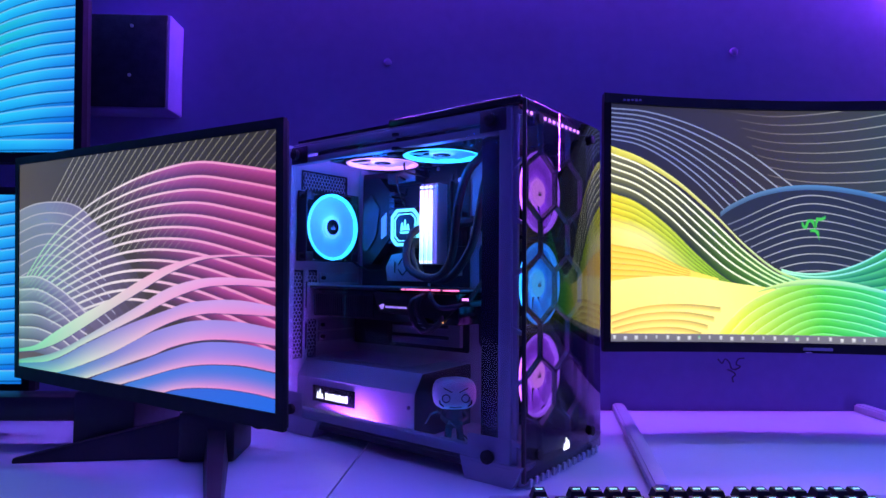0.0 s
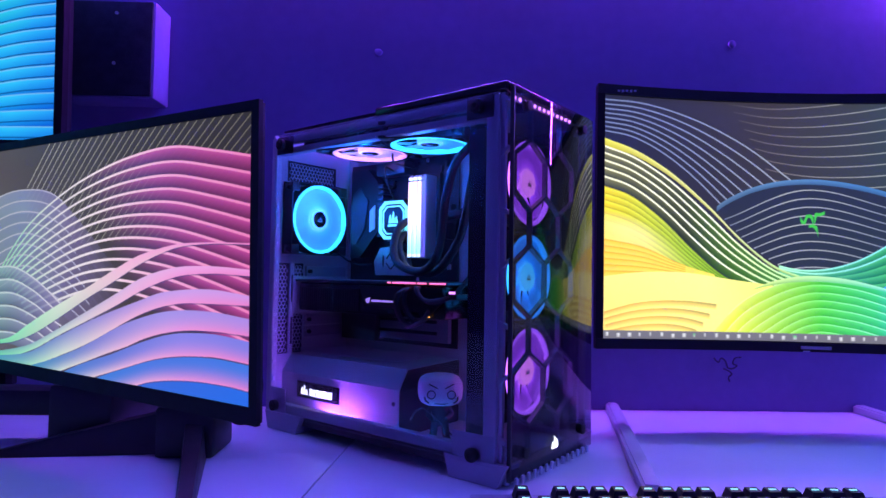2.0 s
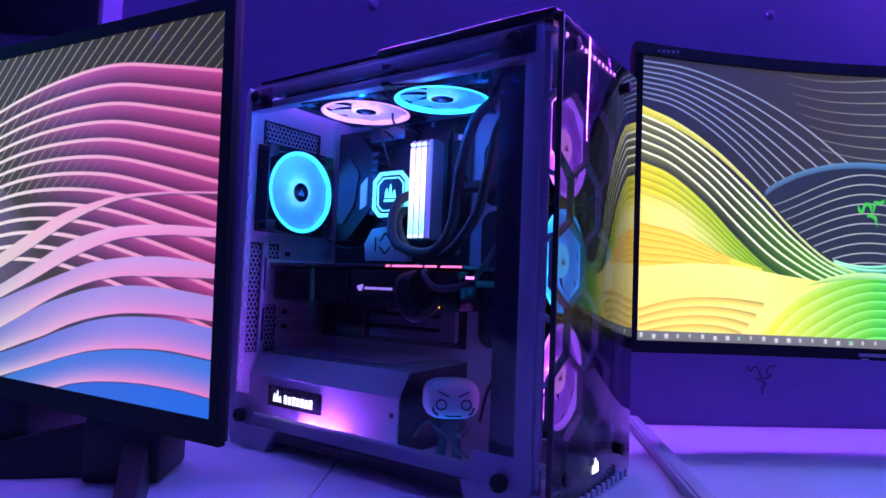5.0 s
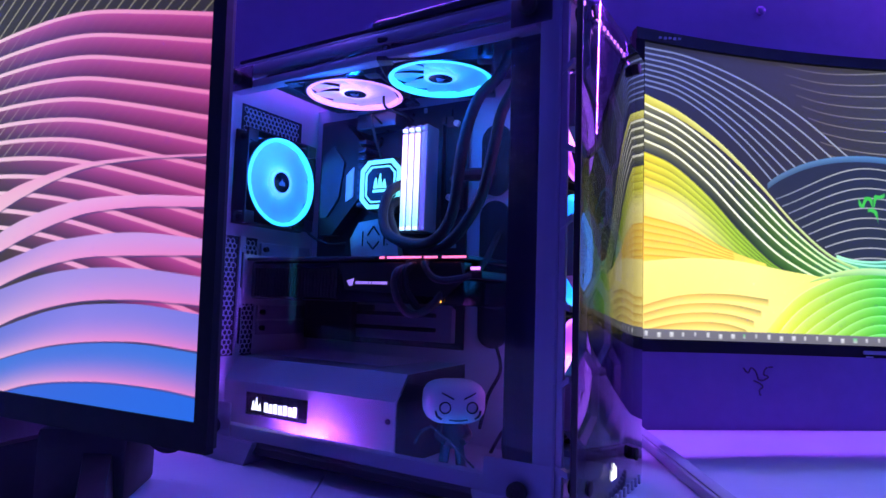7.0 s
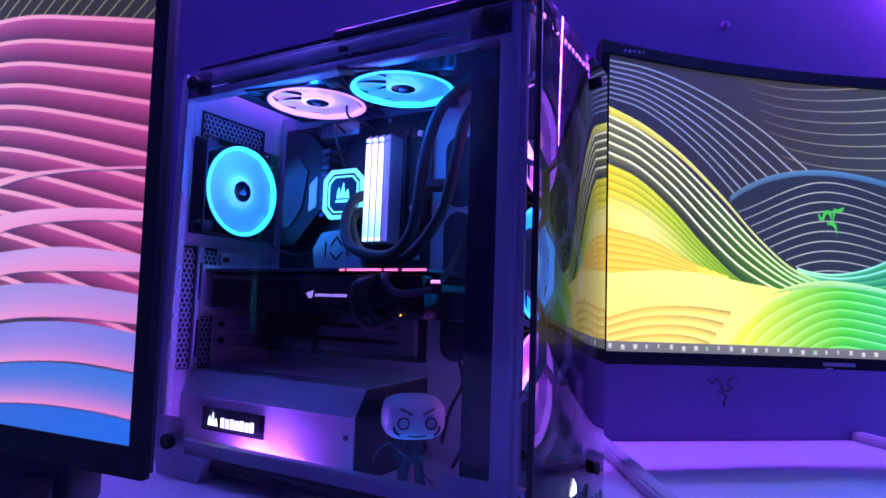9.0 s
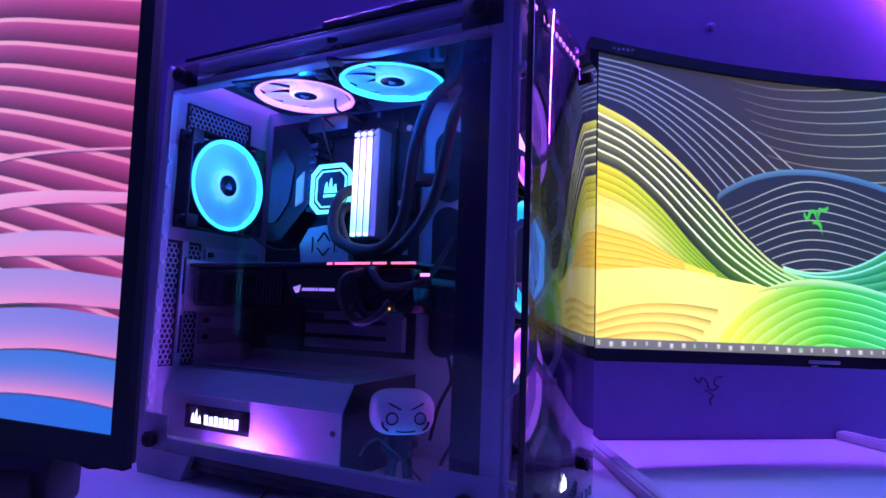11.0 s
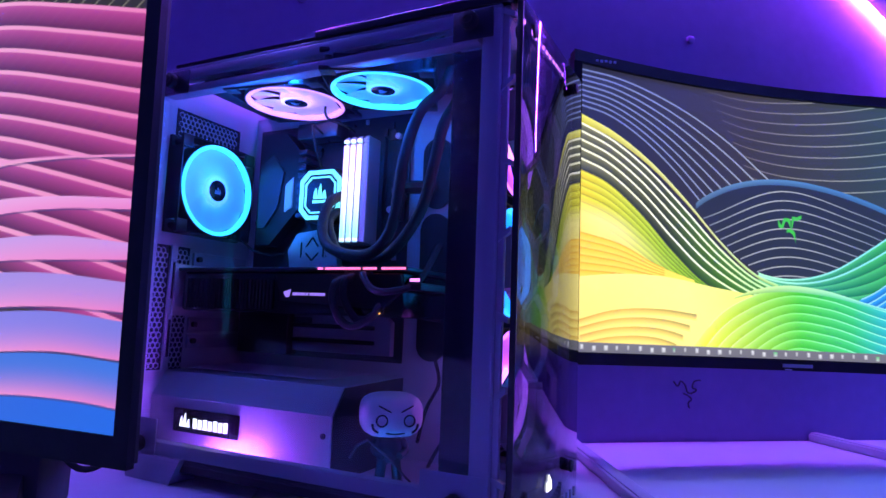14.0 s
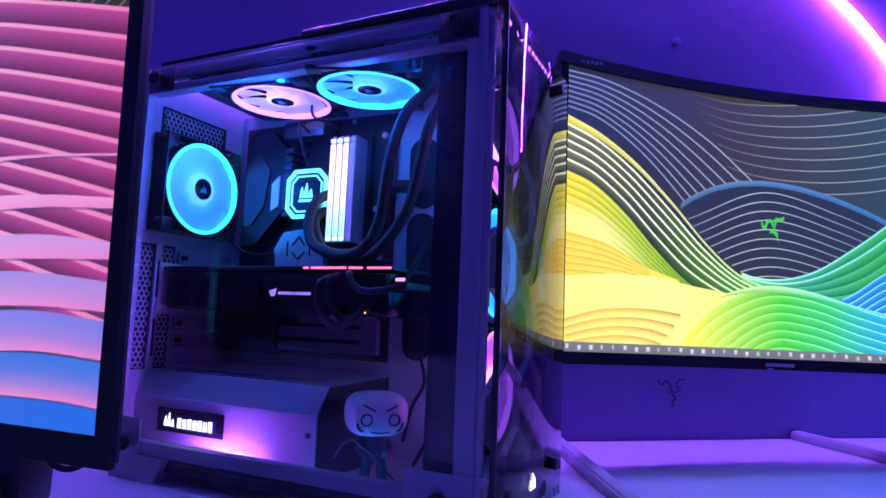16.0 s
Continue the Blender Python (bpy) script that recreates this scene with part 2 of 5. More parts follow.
class Canvas:
    def __init__(self, w, h, color):
        self.s, self.r = np.meshgrid((np.arange(w) + 0.5) / w, (np.arange(h) + 0.5) / h)
        self.sx = self.s[0]
        self.a = np.ones((h, w, 3)) * np.array(color)
        self.px = 1.0 / h

    def tint(self, stops):
        """A colour for each column, from (place, colour) stops."""
        at = [p for p, c in stops]
        return np.stack([np.interp(self.sx, at, [c[k] for p, c in stops]) for k in range(3)], -1)[None]

    def color(self, c):
        return self.tint(c) if isinstance(c, list) else np.array(c)[None, None]

    def fill(self, top, bottom, c0, c1, s0=-1, s1=2, power=1.0, alpha=1.0):
        t = (self.r - top[None]) / np.maximum(bottom - top, 1e-4)[None]
        soft = np.clip((self.r - top[None]) / self.px + 0.5, 0, 1) * np.clip((bottom[None] - self.r) / self.px + 0.5, 0, 1)
        soft = soft * (bottom > top)[None] * np.clip((self.s - s0) / 0.004, 0, 1) * np.clip((s1 - self.s) / 0.004, 0, 1) * alpha
        k = (np.clip(t, 0, 1) ** power)[..., None]
        self.a = self.a * (1 - soft[..., None]) + soft[..., None] * (self.color(c0) * (1 - k) + self.color(c1) * k)

    def stroke(self, line, wide, c, s0=-1, s1=2, alpha=1.0):
        slope = np.sqrt(1 + (np.gradient(line, self.sx) / 1.78) ** 2)
        w = np.maximum(wide * slope, self.px * 0.9)
        self.fill(line - w / 2, line + w / 2, c, c, s0, s1, alpha=alpha * np.clip(wide / self.px, 0.35, 1.0))


def blend(p, q, k):
    return p * (1 - k) + q * k


def waves_warm(w, h):
    """Grey field with fine lines, a yellow and green swell, a blue lens."""
    c = Canvas(w, h, (0.035, 0.035, 0.045))
    s = c.sx
    c.fill(s * 0, s * 0 + 1, [(0, (0.016, 0.018, 0.042)), (0.4, (0.040, 0.034, 0.038)), (0.6, (0.040, 0.046, 0.055)), (1, (0.015, 0.08, 0.11))], [(0, (0.014, 0.016, 0.035)), (0.5, (0.03, 0.035, 0.05)), (1, (0.02, 0.06, 0.10))])
    up, lo = curve([(0.30, 0.010), (0.394, 0.025), (0.504, 0.014), (0.614, -0.013), (0.739, -0.060), (1, -0.20)], s), curve([(0.30, 0.215), (0.40, 0.285), (0.450, 0.302), (0.588, 0.312), (0.732, 0.286), (1, 0.15)], s)
    for k in np.linspace(-0.43, 1.14, 12):
        c.stroke(blend(up, lo, k), 0.0040, [(0.3, (0.045, 0.04, 0.045)), (0.42, (0.15, 0.13, 0.135)), (0.62, (0.28, 0.29, 0.30)), (1, (0.12, 0.36, 0.38))], s0=0.30 + 0.09 * k)
    up, lo = curve([(0.0, 0.020), (0.085, 0.024), (0.174, 0.056), (0.274, 0.122), (0.365, 0.212), (0.449, 0.325)], s), curve([(0, 0.150), (0.068, 0.168), (0.139, 0.225), (0.219, 0.327), (0.286, 0.440), (0.35, 0.56)], s)
    for k in np.linspace(0, 1, 8):
        c.stroke(blend(up, lo, k), 0.006, [(0, (0.16, 0.20, 0.38)), (0.2, (0.20, 0.24, 0.42)), (0.45, (0.30, 0.33, 0.42))], s1=0.455 - 0.17 * k)
    # the blue lens and its fine lines
    top = curve([(0.25, 0.50), (0.271, 0.461), (0.334, 0.391), (0.404, 0.349), (0.483, 0.332), (0.593, 0.349), (0.692, 0.396), (0.85, 0.52), (1.0, 0.66)], s)
    rim = curve([(0.271, 0.461), (0.35, 0.60), (0.436, 0.695), (0.514, 0.703), (0.593, 0.668), (0.692, 0.567), (0.80, 0.45)], s)
    c.fill(top, np.maximum(rim, top), [(0.27, (0.02, 0.026, 0.05)), (1, (0.02, 0.03, 0.06))], [(0.27, (0.025, 0.03, 0.05)), (1, (0.02, 0.04, 0.06))], s0=0.262)
    for i in range(1, 11):
        line = curve([(0.30, 0.46 + 0.034 * i), (0.483, 0.332 + 0.036 * i), (0.66, 0.40 + 0.034 * i), (0.85, 0.53 + 0.034 * i)], s)
        c.stroke(line, 0.0042, [(0.27, (0.13, 0.16, 0.24)), (0.45, (0.42, 0.44, 0.48)), (0.7, (0.16, 0.20, 0.30))], s0=0.262, alpha=(line < rim)[None])
    c.fill(top - 0.010, top + 0.012, [(0.27, (0.10, 0.18, 0.32)), (0.42, (0.10, 0.24, 0.50)), (0.62, (0.06, 0.20, 0.50)), (1, (0.03, 0.16, 0.45))], [(0.27, (0.05, 0.10, 0.2)), (1, (0.03, 0.12, 0.36))], s0=0.272)
    # green bands rising to the right
    for i in range(6):
        a = curve([(0.38, 0.66 + 0.01 * i), (0.436, 0.695 + 0.008 * i), (0.514, 0.703 + 0.014 * i), (0.593, 0.668 + 0.024 * i), (0.692, 0.567 + 0.042 * i), (0.85, 0.36 + 0.05 * i), (1.0, 0.16 + 0.06 * i)], s)
        c.fill(a, a + np.interp(s, [0.4, 0.52, 0.7, 1], [0.01, 0.015, 0.042, 0.06]), [(0.4, (0.20, 0.75, 0.40)), (0.55, (0.10, 0.55, 0.30)), (0.75, (0.06, 0.55, 0.16)), (1, (0.05, 0.5, 0.3))], [(0.4, (0.05, 0.35, 0.2)), (0.6, (0.0, 0.16, 0.12)), (0.8, (0.02, 0.25, 0.05)), (1, (0.0, 0.2, 0.1))], s0=0.42, power=0.7)
        if i < 2:
            c.stroke(a, 0.007, [(0.42, (0.45, 0.95, 0.65)), (0.55, (0.25, 0.75, 0.70)), (0.8, (0.2, 0.7, 0.8))], s0=0.42)
    # green bank and blue fans at the lower right
    for i in range(7):
        a = curve([(0.60, 0.80 + 0.03 * i), (0.68, 0.75 + 0.028 * i), (0.76, 0.66 + 0.03 * i), (0.86, 0.58 + 0.035 * i), (1.0, 0.54 + 0.04 * i)], s)
        c.fill(a, a + 0.034, (0.03, 0.36, 0.90), (0.01, 0.10, 0.42), s0=0.655 + 0.004 * i, power=0.8)
        c.stroke(a, 0.005, (0.25, 0.65, 0.95), s0=0.66)
    # the great swell falling from the left
    top = curve([(0.0, 0.180), (0.077, 0.224), (0.165, 0.312), (0.254, 0.443), (0.334, 0.582), (0.404, 0.680), (0.50, 0.745)], s)
    mid = curve([(0.0, 0.380), (0.061, 0.412), (0.139, 0.505), (0.218, 0.635), (0.285, 0.730), (0.345, 0.780), (0.42, 0.82)], s)
    c.fill(mid, mid + 0.30, [(0, (0.7, 0.6, 0.05)), (0.2, (0.30, 0.48, 0.02)), (0.30, (0.14, 0.42, 0.02)), (0.42, (0.10, 0.45, 0.04))], (0.10, 0.40, 0.02), s1=0.43)
    c.fill(top, top + 0.012 + 0.020 * np.clip(1 - s / 0.3, 0, 1), [(0, (0.80, 0.76, 0.10)), (0.3, (0.80, 0.85, 0.45)), (0.5, (0.5, 0.9, 0.4))], [(0, (0.55, 0.48, 0.02)), (0.3, (0.4, 0.4, 0.1)), (0.5, (0.2, 0.5, 0.1))], s1=0.47)
    for k in (0.17, 0.31, 0.46, 0.62, 0.80):
        a = blend(top, mid, k)
        c.fill(a, blend(top, mid, k + 0.17), [(0, (0.34, 0.32, 0.12)), (0.2, (0.12, 0.14, 0.06)), (0.3, (0.12, 0.24, 0.04)), (0.5, (0.10, 0.45, 0.10))], [(0, (0.05, 0.06, 0.05)), (0.2, (0.015, 0.025, 0.012)), (0.35, (0.03, 0.12, 0.01)), (0.5, (0.05, 0.25, 0.05))], s1=0.45 - 0.05 * k, power=0.45)
        c.stroke(a, 0.0075, [(0, (0.95, 0.93, 0.66)), (0.25, (0.92, 0.93, 0.78)), (0.36, (0.75, 0.92, 0.5)), (0.45, (0.5, 0.9, 0.4))], s1=0.46 - 0.05 * k)
    base = curve([(0, 0.60), (0.08, 0.64), (0.15, 0.70), (0.22, 0.765), (0.30, 0.81), (0.4, 0.85)], s)
    for i in range(8):
        a = blend(mid, base, i / 8)
        c.fill(a, blend(mid, base, (i + 1) / 8) + 0.003, [(0, (0.95, 0.88, 0.06)), (0.10, (0.90, 0.92, 0.10)), (0.2, (0.66, 0.86, 0.08)), (0.34, (0.36, 0.74, 0.05))], [(0, (0.70, 0.52, 0.01)), (0.1, (0.40, 0.45, 0.01)), (0.2, (0.13, 0.32, 0.005)), (0.34, (0.03, 0.20, 0.005))], s1=0.395 - 0.014 * i, power=0.6)
        c.stroke(a, 0.0045, [(0, (0.45, 0.34, 0.01)), (0.15, (0.20, 0.27, 0.01)), (0.34, (0.02, 0.13, 0.005))], s1=0.40 - 0.014 * i, alpha=0.75)
    glow = curve([(0, 0.47), (0.1, 0.52), (0.2, 0.64), (0.3, 0.75)], s)
    c.fill(glow, glow + 0.2, [(0, (1.0, 0.88, 0.30)), (0.10, (1.0, 0.95, 0.55)), (0.24, (0.80, 0.85, 0.12))], [(0, (1.0, 0.72, 0.14)), (0.2, (1.0, 0.86, 0.25))], s1=0.25, alpha=0.80 * np.clip(1.25 - c.s / 0.19, 0, 1) * np.clip((c.r - glow[None]) / 0.06, 0, 1))
    for i in range(7):
        a = curve([(0, 0.597 + 0.026 * i), (0.098, 0.628 + 0.020 * i), (0.177, 0.685 + 0.010 * i), (0.30, 0.745 + 0.002 * i)], s)
        c.fill(a, a + 0.032, [(0, (0.98, 0.55, 0.03)), (0.12, (0.95, 0.60, 0.06)), (0.25, (0.9, 0.75, 0.1))], [(0, (0.98, 0.72, 0.14)), (0.25, (0.95, 0.85, 0.2))], s1=0.27, power=0.8)
        c.stroke(a, 0.004, (0.75, 0.36, 0.02), s1=0.2, alpha=0.7)
    # cream hill, green arcs and brown wedges at the foot
    hill = curve([(-0.01, 0.752), (0.098, 0.728), (0.192, 0.725), (0.318, 0.752), (0.42, 0.775), (0.7, 0.93)], s)
    c.fill(hill, hill + 0.6, [(0, (0.98, 0.82, 0.26)), (0.25, (0.98, 0.86, 0.30)), (0.4, (0.90, 0.90, 0.20))], [(0, (0.98, 0.70, 0.10)), (0.3, (0.98, 0.85, 0.25)), (0.5, (0.7, 0.85, 0.1))], s1=0.6, power=0.8)
    for i in range(9):
        a = curve([(-0.01, 0.90 + 0.026 * i), (0.082, 0.855 + 0.030 * i), (0.184, 0.842 + 0.034 * i), (0.30, 0.858 + 0.05 * i)], s)
        c.fill(a, a + 0.022, [(0, (0.50, 0.22, 0.02)), (0.1, (0.70, 0.36, 0.03)), (0.2, (0.35, 0.22, 0.03)), (0.27, (0.12, 0.10, 0.03))], (0.98, 0.78, 0.20), s0=0.002 * i, s1=0.275 - 0.016 * i, power=0.5)
    for i in range(10):
        q = 0.033 * i
        a = curve([(0.24 + 0.02 * i, 1.02 + 0.02 * i), (0.334, 0.842 + q * 1.6), (0.404, 0.778 + q * 1.25), (0.49, 0.735 + q), (0.58, 0.742 + q), (0.70, 0.80 + q), (1.0, 0.92 + q)], s)
        c.fill(a, a + np.interp(s, [0.3, 0.4, 0.5, 1], [0.056, 0.043, 0.035, 0.035]), [(0.3, (0.85, 0.90, 0.20)), (0.40, (0.50, 0.82, 0.20)), (0.52, (0.16, 0.80, 0.14)), (0.64, (0.08, 0.75, 0.30)), (0.74, (0.03, 0.55, 0.80)), (1, (0.03, 0.4, 0.85))],
               [(0.3, (0.80, 0.80, 0.05)), (0.42, (0.25, 0.60, 0.02)), (0.52, (0.03, 0.45, 0.02)), (0.64, (0.02, 0.42, 0.12)), (0.74, (0.02, 0.30, 0.55)), (1, (0.02, 0.2, 0.6))], s0=0.262 + 0.012 * i, power=0.6)
        c.stroke(a, 0.004, [(0.3, (0.92, 0.92, 0.35)), (0.5, (0.25, 0.88, 0.22)), (0.68, (0.3, 0.9, 0.7)), (1, (0.3, 0.75, 0.95))], s0=0.30)
    c.fill(curve([(0.34, 0.80), (0.404, 0.755), (0.483, 0.728), (0.561, 0.734), (0.70, 0.79), (1, 0.9)], s), curve([(0.34, 0.80), (0.404, 0.770), (0.483, 0.752), (0.561, 0.756), (0.70, 0.80), (1, 0.93)], s),
           [(0.36, (0.75, 0.90, 0.30)), (0.5, (0.55, 0.90, 0.45)), (0.64, (0.35, 0.85, 0.65)), (0.8, (0.2, 0.7, 0.95))], [(0.36, (0.3, 0.5, 0.1)), (0.6, (0.1, 0.6, 0.3)), (0.8, (0.05, 0.5, 0.8))], s0=0.36)
    # a plain green squiggle in the middle
    for pts in (((-0.030, -0.016), (-0.020, 0.004), (-0.012, -0.020), (0.0, -0.010), (0.004, 0.010)), ((0.002, 0.008), (0.008, -0.024), (0.018, -0.030), (0.030, -0.040)), ((-0.010, 0.020), (0.0, 0.018), (0.010, 0.034), (0.014, 0.052))):
        line = curve([(0.5 + x, 0.500 + z) for x, z in pts], s)
        c.stroke(line, 0.013, (0.05, 0.50, 0.07), s0=0.5 + pts[0][0], s1=0.5 + pts[-1][0])
    # task bar with its row of small marks
    c.fill(s * 0 + 0.967, s * 0 + 1.01, (0.17, 0.165, 0.20), (0.15, 0.145, 0.18))
    for i in range(36):
        x = 0.006 + i * 0.0262
        k = (i * 7) % 5
        wide = (0.010, 0.008, 0.011, 0.007, 0.012)[k]
        top = 0.974 + 0.002 * (k % 3)
        c.fill(s * 0 + top, s * 0 + top + 0.016 - 0.002 * (k % 2), (0.75, 0.75, 0.80) if i % 9 != 8 else (0.1, 0.6, 0.2), (0.55, 0.55, 0.60), s0=x, s1=x + wide, alpha=0.9)
    return c.a


def waves_pink(w, h):
    """Grey field, blue and green mounds to one side, pink swells to the other."""
    c = Canvas(w, h, (0.06, 0.052, 0.045))
    s = c.sx
    c.fill(s * 0, s * 0 + 1, [(0, (0.085, 0.075, 0.065)), (0.3, (0.055, 0.055, 0.058)), (1, (0.028, 0.026, 0.022))], [(0, (0.12, 0.10, 0.10)), (0.6, (0.07, 0.045, 0.03)), (1, (0.05, 0.03, 0.05))])
    for i in range(38):
        x0 = 0.16 + 0.026 * i
        line = 0.20 - (s - x0) * (1.75 - 0.012 * i)
        c.stroke(line, 0.0045 - 0.00004 * i, [(0.15, (0.42, 0.41, 0.38)), (0.5, (0.34, 0.32, 0.26)), (1, (0.20, 0.18, 0.13))], s0=x0 - 0.16 if i > 4 else 0.165)
    for i in range(9):
        a = curve([(-0.05, 0.26 + 0.055 * i), (0.0, 0.230 + 0.055 * i), (0.16, 0.197 + 0.050 * i), (0.311, 0.240 + 0.055 * i), (0.42, 0.36 + 0.05 * i), (0.60, 0.60 + 0.045 * i)], s)
        c.fill(a, a + 0.11, [(0, (0.24, 0.28, 0.36)), (0.15, (0.20, 0.24, 0.42)), (0.35, (0.20, 0.17, 0.34)), (0.6, (0.12, 0.10, 0.20))], [(0, (0.16, 0.22, 0.26)), (0.15, (0.22, 0.30, 0.36)), (0.4, (0.16, 0.10, 0.22))], s1=0.7, alpha=(0.9 if i == 0 else 0.55) * np.clip((0.60 - c.s) / 0.28, 0, 1))
        c.stroke(a, 0.006, [(0, (0.42, 0.44, 0.48)), (0.3, (0.42, 0.40, 0.55))], s1=0.34 + 0.02 * i)
    # pink arcs
    up = curve([(0.0, 0.63), (0.032, 0.569), (0.136, 0.409), (0.311, 0.247), (0.482, 0.150), (0.624, 0.102), (0.765, 0.086), (0.893, 0.117), (1.0, 0.151)], s)
    lo = curve([(0.0, 0.86), (0.20, 0.755), (0.326, 0.690), (0.441, 0.645), (0.52, 0.633), (0.60, 0.637), (0.72, 0.665), (0.851, 0.715), (1.0, 0.785)], s)
    n = 13
    for i in range(n):
        k = i / (n - 1)
        a = blend(up, lo, k ** 0.96)
        fade = 0.95 * np.clip((c.s - 0.40 - 0.22 * k) / 0.28, 0, 1)
        c.fill(a, blend(up, lo, ((i + 0.98) / (n - 1)) ** 0.96), [(0.3, (0.36, 0.24, 0.38)), (0.65, (0.66, 0.13, 0.50)), (1, (0.68, 0.08, 0.40))], [(0.3, (0.04, 0.04, 0.14)), (0.65, (0.05, 0.04, 0.16)), (0.85, (0.09, 0.02, 0.09)), (1, (0.09, 0.015, 0.06))], power=0.60, alpha=fade)
        c.stroke(a, 0.009 + 0.002 * k, [(0, (0.22, 0.55, 0.30)), (0.12, (0.35, 0.62, 0.45)), (0.3, (0.66, 0.64, 0.66)), (0.5, (0.86, 0.72, 0.78)), (0.75, (0.86, 0.38, 0.66)), (1, (0.82, 0.22, 0.50))], s0=0.02 + 0.012 * i)
    # low mounds in the corner
    for i in range(6):
        a = curve([(0.0, 0.56 + 0.062 * i), (0.10, 0.555 + 0.062 * i), (0.20, 0.60 + 0.058 * i), (0.341, 0.715 + 0.045 * i), (0.45, 0.82)], s)
        c.fill(a, a + 0.055, [(0, (0.26, 0.42, 0.42)), (0.15, (0.28, 0.30, 0.46)), (0.3, (0.26, 0.22, 0.40))], [(0, (0.08, 0.16, 0.16)), (0.15, (0.12, 0.14, 0.24)), (0.3, (0.15, 0.12, 0.28))], s1=0.33, alpha=0.8)
        c.stroke(a, 0.008, [(0, (0.45, 0.58, 0.55)), (0.3, (0.60, 0.56, 0.66))], s1=0.34)
    # broad swells in front: upper edge, lower edge, colours of both, and how late the lower colour sets in
    cream = [(0, (0.16, 0.66, 0.34)), (0.15, (0.30, 0.72, 0.46)), (0.35, (0.66, 0.72, 0.62)), (0.6, (0.84, 0.46, 0.66)), (0.8, (0.84, 0.30, 0.66)), (1, (0.80, 0.22, 0.58))]
    swells = (
        ([(0.0, 0.915), (0.096, 0.880), (0.173, 0.820), (0.324, 0.711), (0.441, 0.635), (0.562, 0.548), (0.651, 0.492), (0.714, 0.468), (0.773, 0.451), (0.882, 0.443), (1.0, 0.447)],
         [(0.0, 0.930), (0.096, 0.908), (0.181, 0.870), (0.324, 0.772), (0.441, 0.682), (0.562, 0.595), (0.653, 0.527), (0.715, 0.491), (0.773, 0.465), (0.882, 0.449), (1.0, 0.452)],
         cream, [(0, (0.12, 0.60, 0.30)), (0.3, (0.50, 0.66, 0.52)), (0.6, (0.84, 0.50, 0.66)), (1, (0.82, 0.28, 0.58))], 1.0),
        ([(0.0, 0.968), (0.198, 0.900), (0.324, 0.817), (0.441, 0.735), (0.562, 0.650), (0.656, 0.582), (0.718, 0.553), (0.776, 0.536), (0.885, 0.528), (1.0, 0.537)],
         [(0.0, 0.985), (0.096, 0.973), (0.198, 0.931), (0.324, 0.848), (0.441, 0.775), (0.562, 0.698), (0.658, 0.631), (0.720, 0.596), (0.778, 0.571), (0.886, 0.555), (1.0, 0.559)],
         [(0, (0.10, 0.40, 0.36)), (0.3, (0.32, 0.44, 0.52)), (0.6, (0.66, 0.44, 0.72)), (0.8, (0.80, 0.40, 0.78)), (1, (0.82, 0.32, 0.72))], cream, 0.9),
        ([(0.0, 0.987), (0.198, 0.935), (0.324, 0.852), (0.441, 0.780), (0.526, 0.732), (0.595, 0.697), (0.660, 0.665), (0.721, 0.635), (0.780, 0.621), (0.889, 0.611), (1.0, 0.626)],
         [(0.0, 1.08), (0.190, 1.008), (0.325, 0.938), (0.441, 0.872), (0.545, 0.800), (0.598, 0.761), (0.663, 0.719), (0.724, 0.689), (0.782, 0.671), (0.890, 0.662), (1.0, 0.660)],
         [(0, (0.06, 0.30, 0.42)), (0.3, (0.18, 0.26, 0.54)), (0.55, (0.34, 0.26, 0.66)), (0.8, (0.56, 0.34, 0.80)), (1, (0.60, 0.30, 0.76))], cream, 1.3),
        ([(0.1, 1.04), (0.325, 0.940), (0.441, 0.874), (0.530, 0.811), (0.599, 0.765), (0.663, 0.733), (0.725, 0.708), (0.783, 0.695), (0.891, 0.690), (1.0, 0.704)],
         [(0.1, 1.12), (0.325, 1.006), (0.442, 0.943), (0.548, 0.885), (0.603, 0.857), (0.667, 0.817), (0.728, 0.789), (0.786, 0.771), (0.894, 0.759), (1.0, 0.763)],
         [(0.2, (0.05, 0.26, 0.46)), (0.5, (0.22, 0.22, 0.62)), (0.75, (0.36, 0.28, 0.76)), (1, (0.40, 0.25, 0.74))], cream, 2.0),
        ([(0.2, 1.10), (0.442, 0.946), (0.536, 0.900), (0.668, 0.826), (0.729, 0.797), (0.787, 0.779), (0.842, 0.771), (0.894, 0.768), (1.0, 0.781)],
         [(0.2, 1.15), (0.470, 1.005), (0.552, 0.964), (0.608, 0.936), (0.672, 0.904), (0.733, 0.879), (0.790, 0.864), (0.845, 0.855), (0.897, 0.850), (1.0, 0.857)],
         [(0.3, (0.05, 0.20, 0.55)), (0.6, (0.14, 0.19, 0.66)), (0.8, (0.24, 0.22, 0.76)), (1, (0.20, 0.20, 0.74))], cream, 2.6),
        ([(0.3, 1.12), (0.545, 0.970), (0.608, 0.938), (0.672, 0.906), (0.733, 0.882), (0.790, 0.867), (0.845, 0.858), (0.897, 0.854), (1.0, 0.861)],
         [(0.4, 1.13), (0.642, 1.002), (0.684, 0.981), (0.736, 0.964), (0.794, 0.952), (0.849, 0.945), (0.901, 0.943), (0.960, 0.945), (1.0, 0.950)],
         [(0.4, (0.04, 0.20, 0.60)), (0.7, (0.07, 0.18, 0.70)), (1, (0.05, 0.18, 0.72))], cream, 2.8),
    )
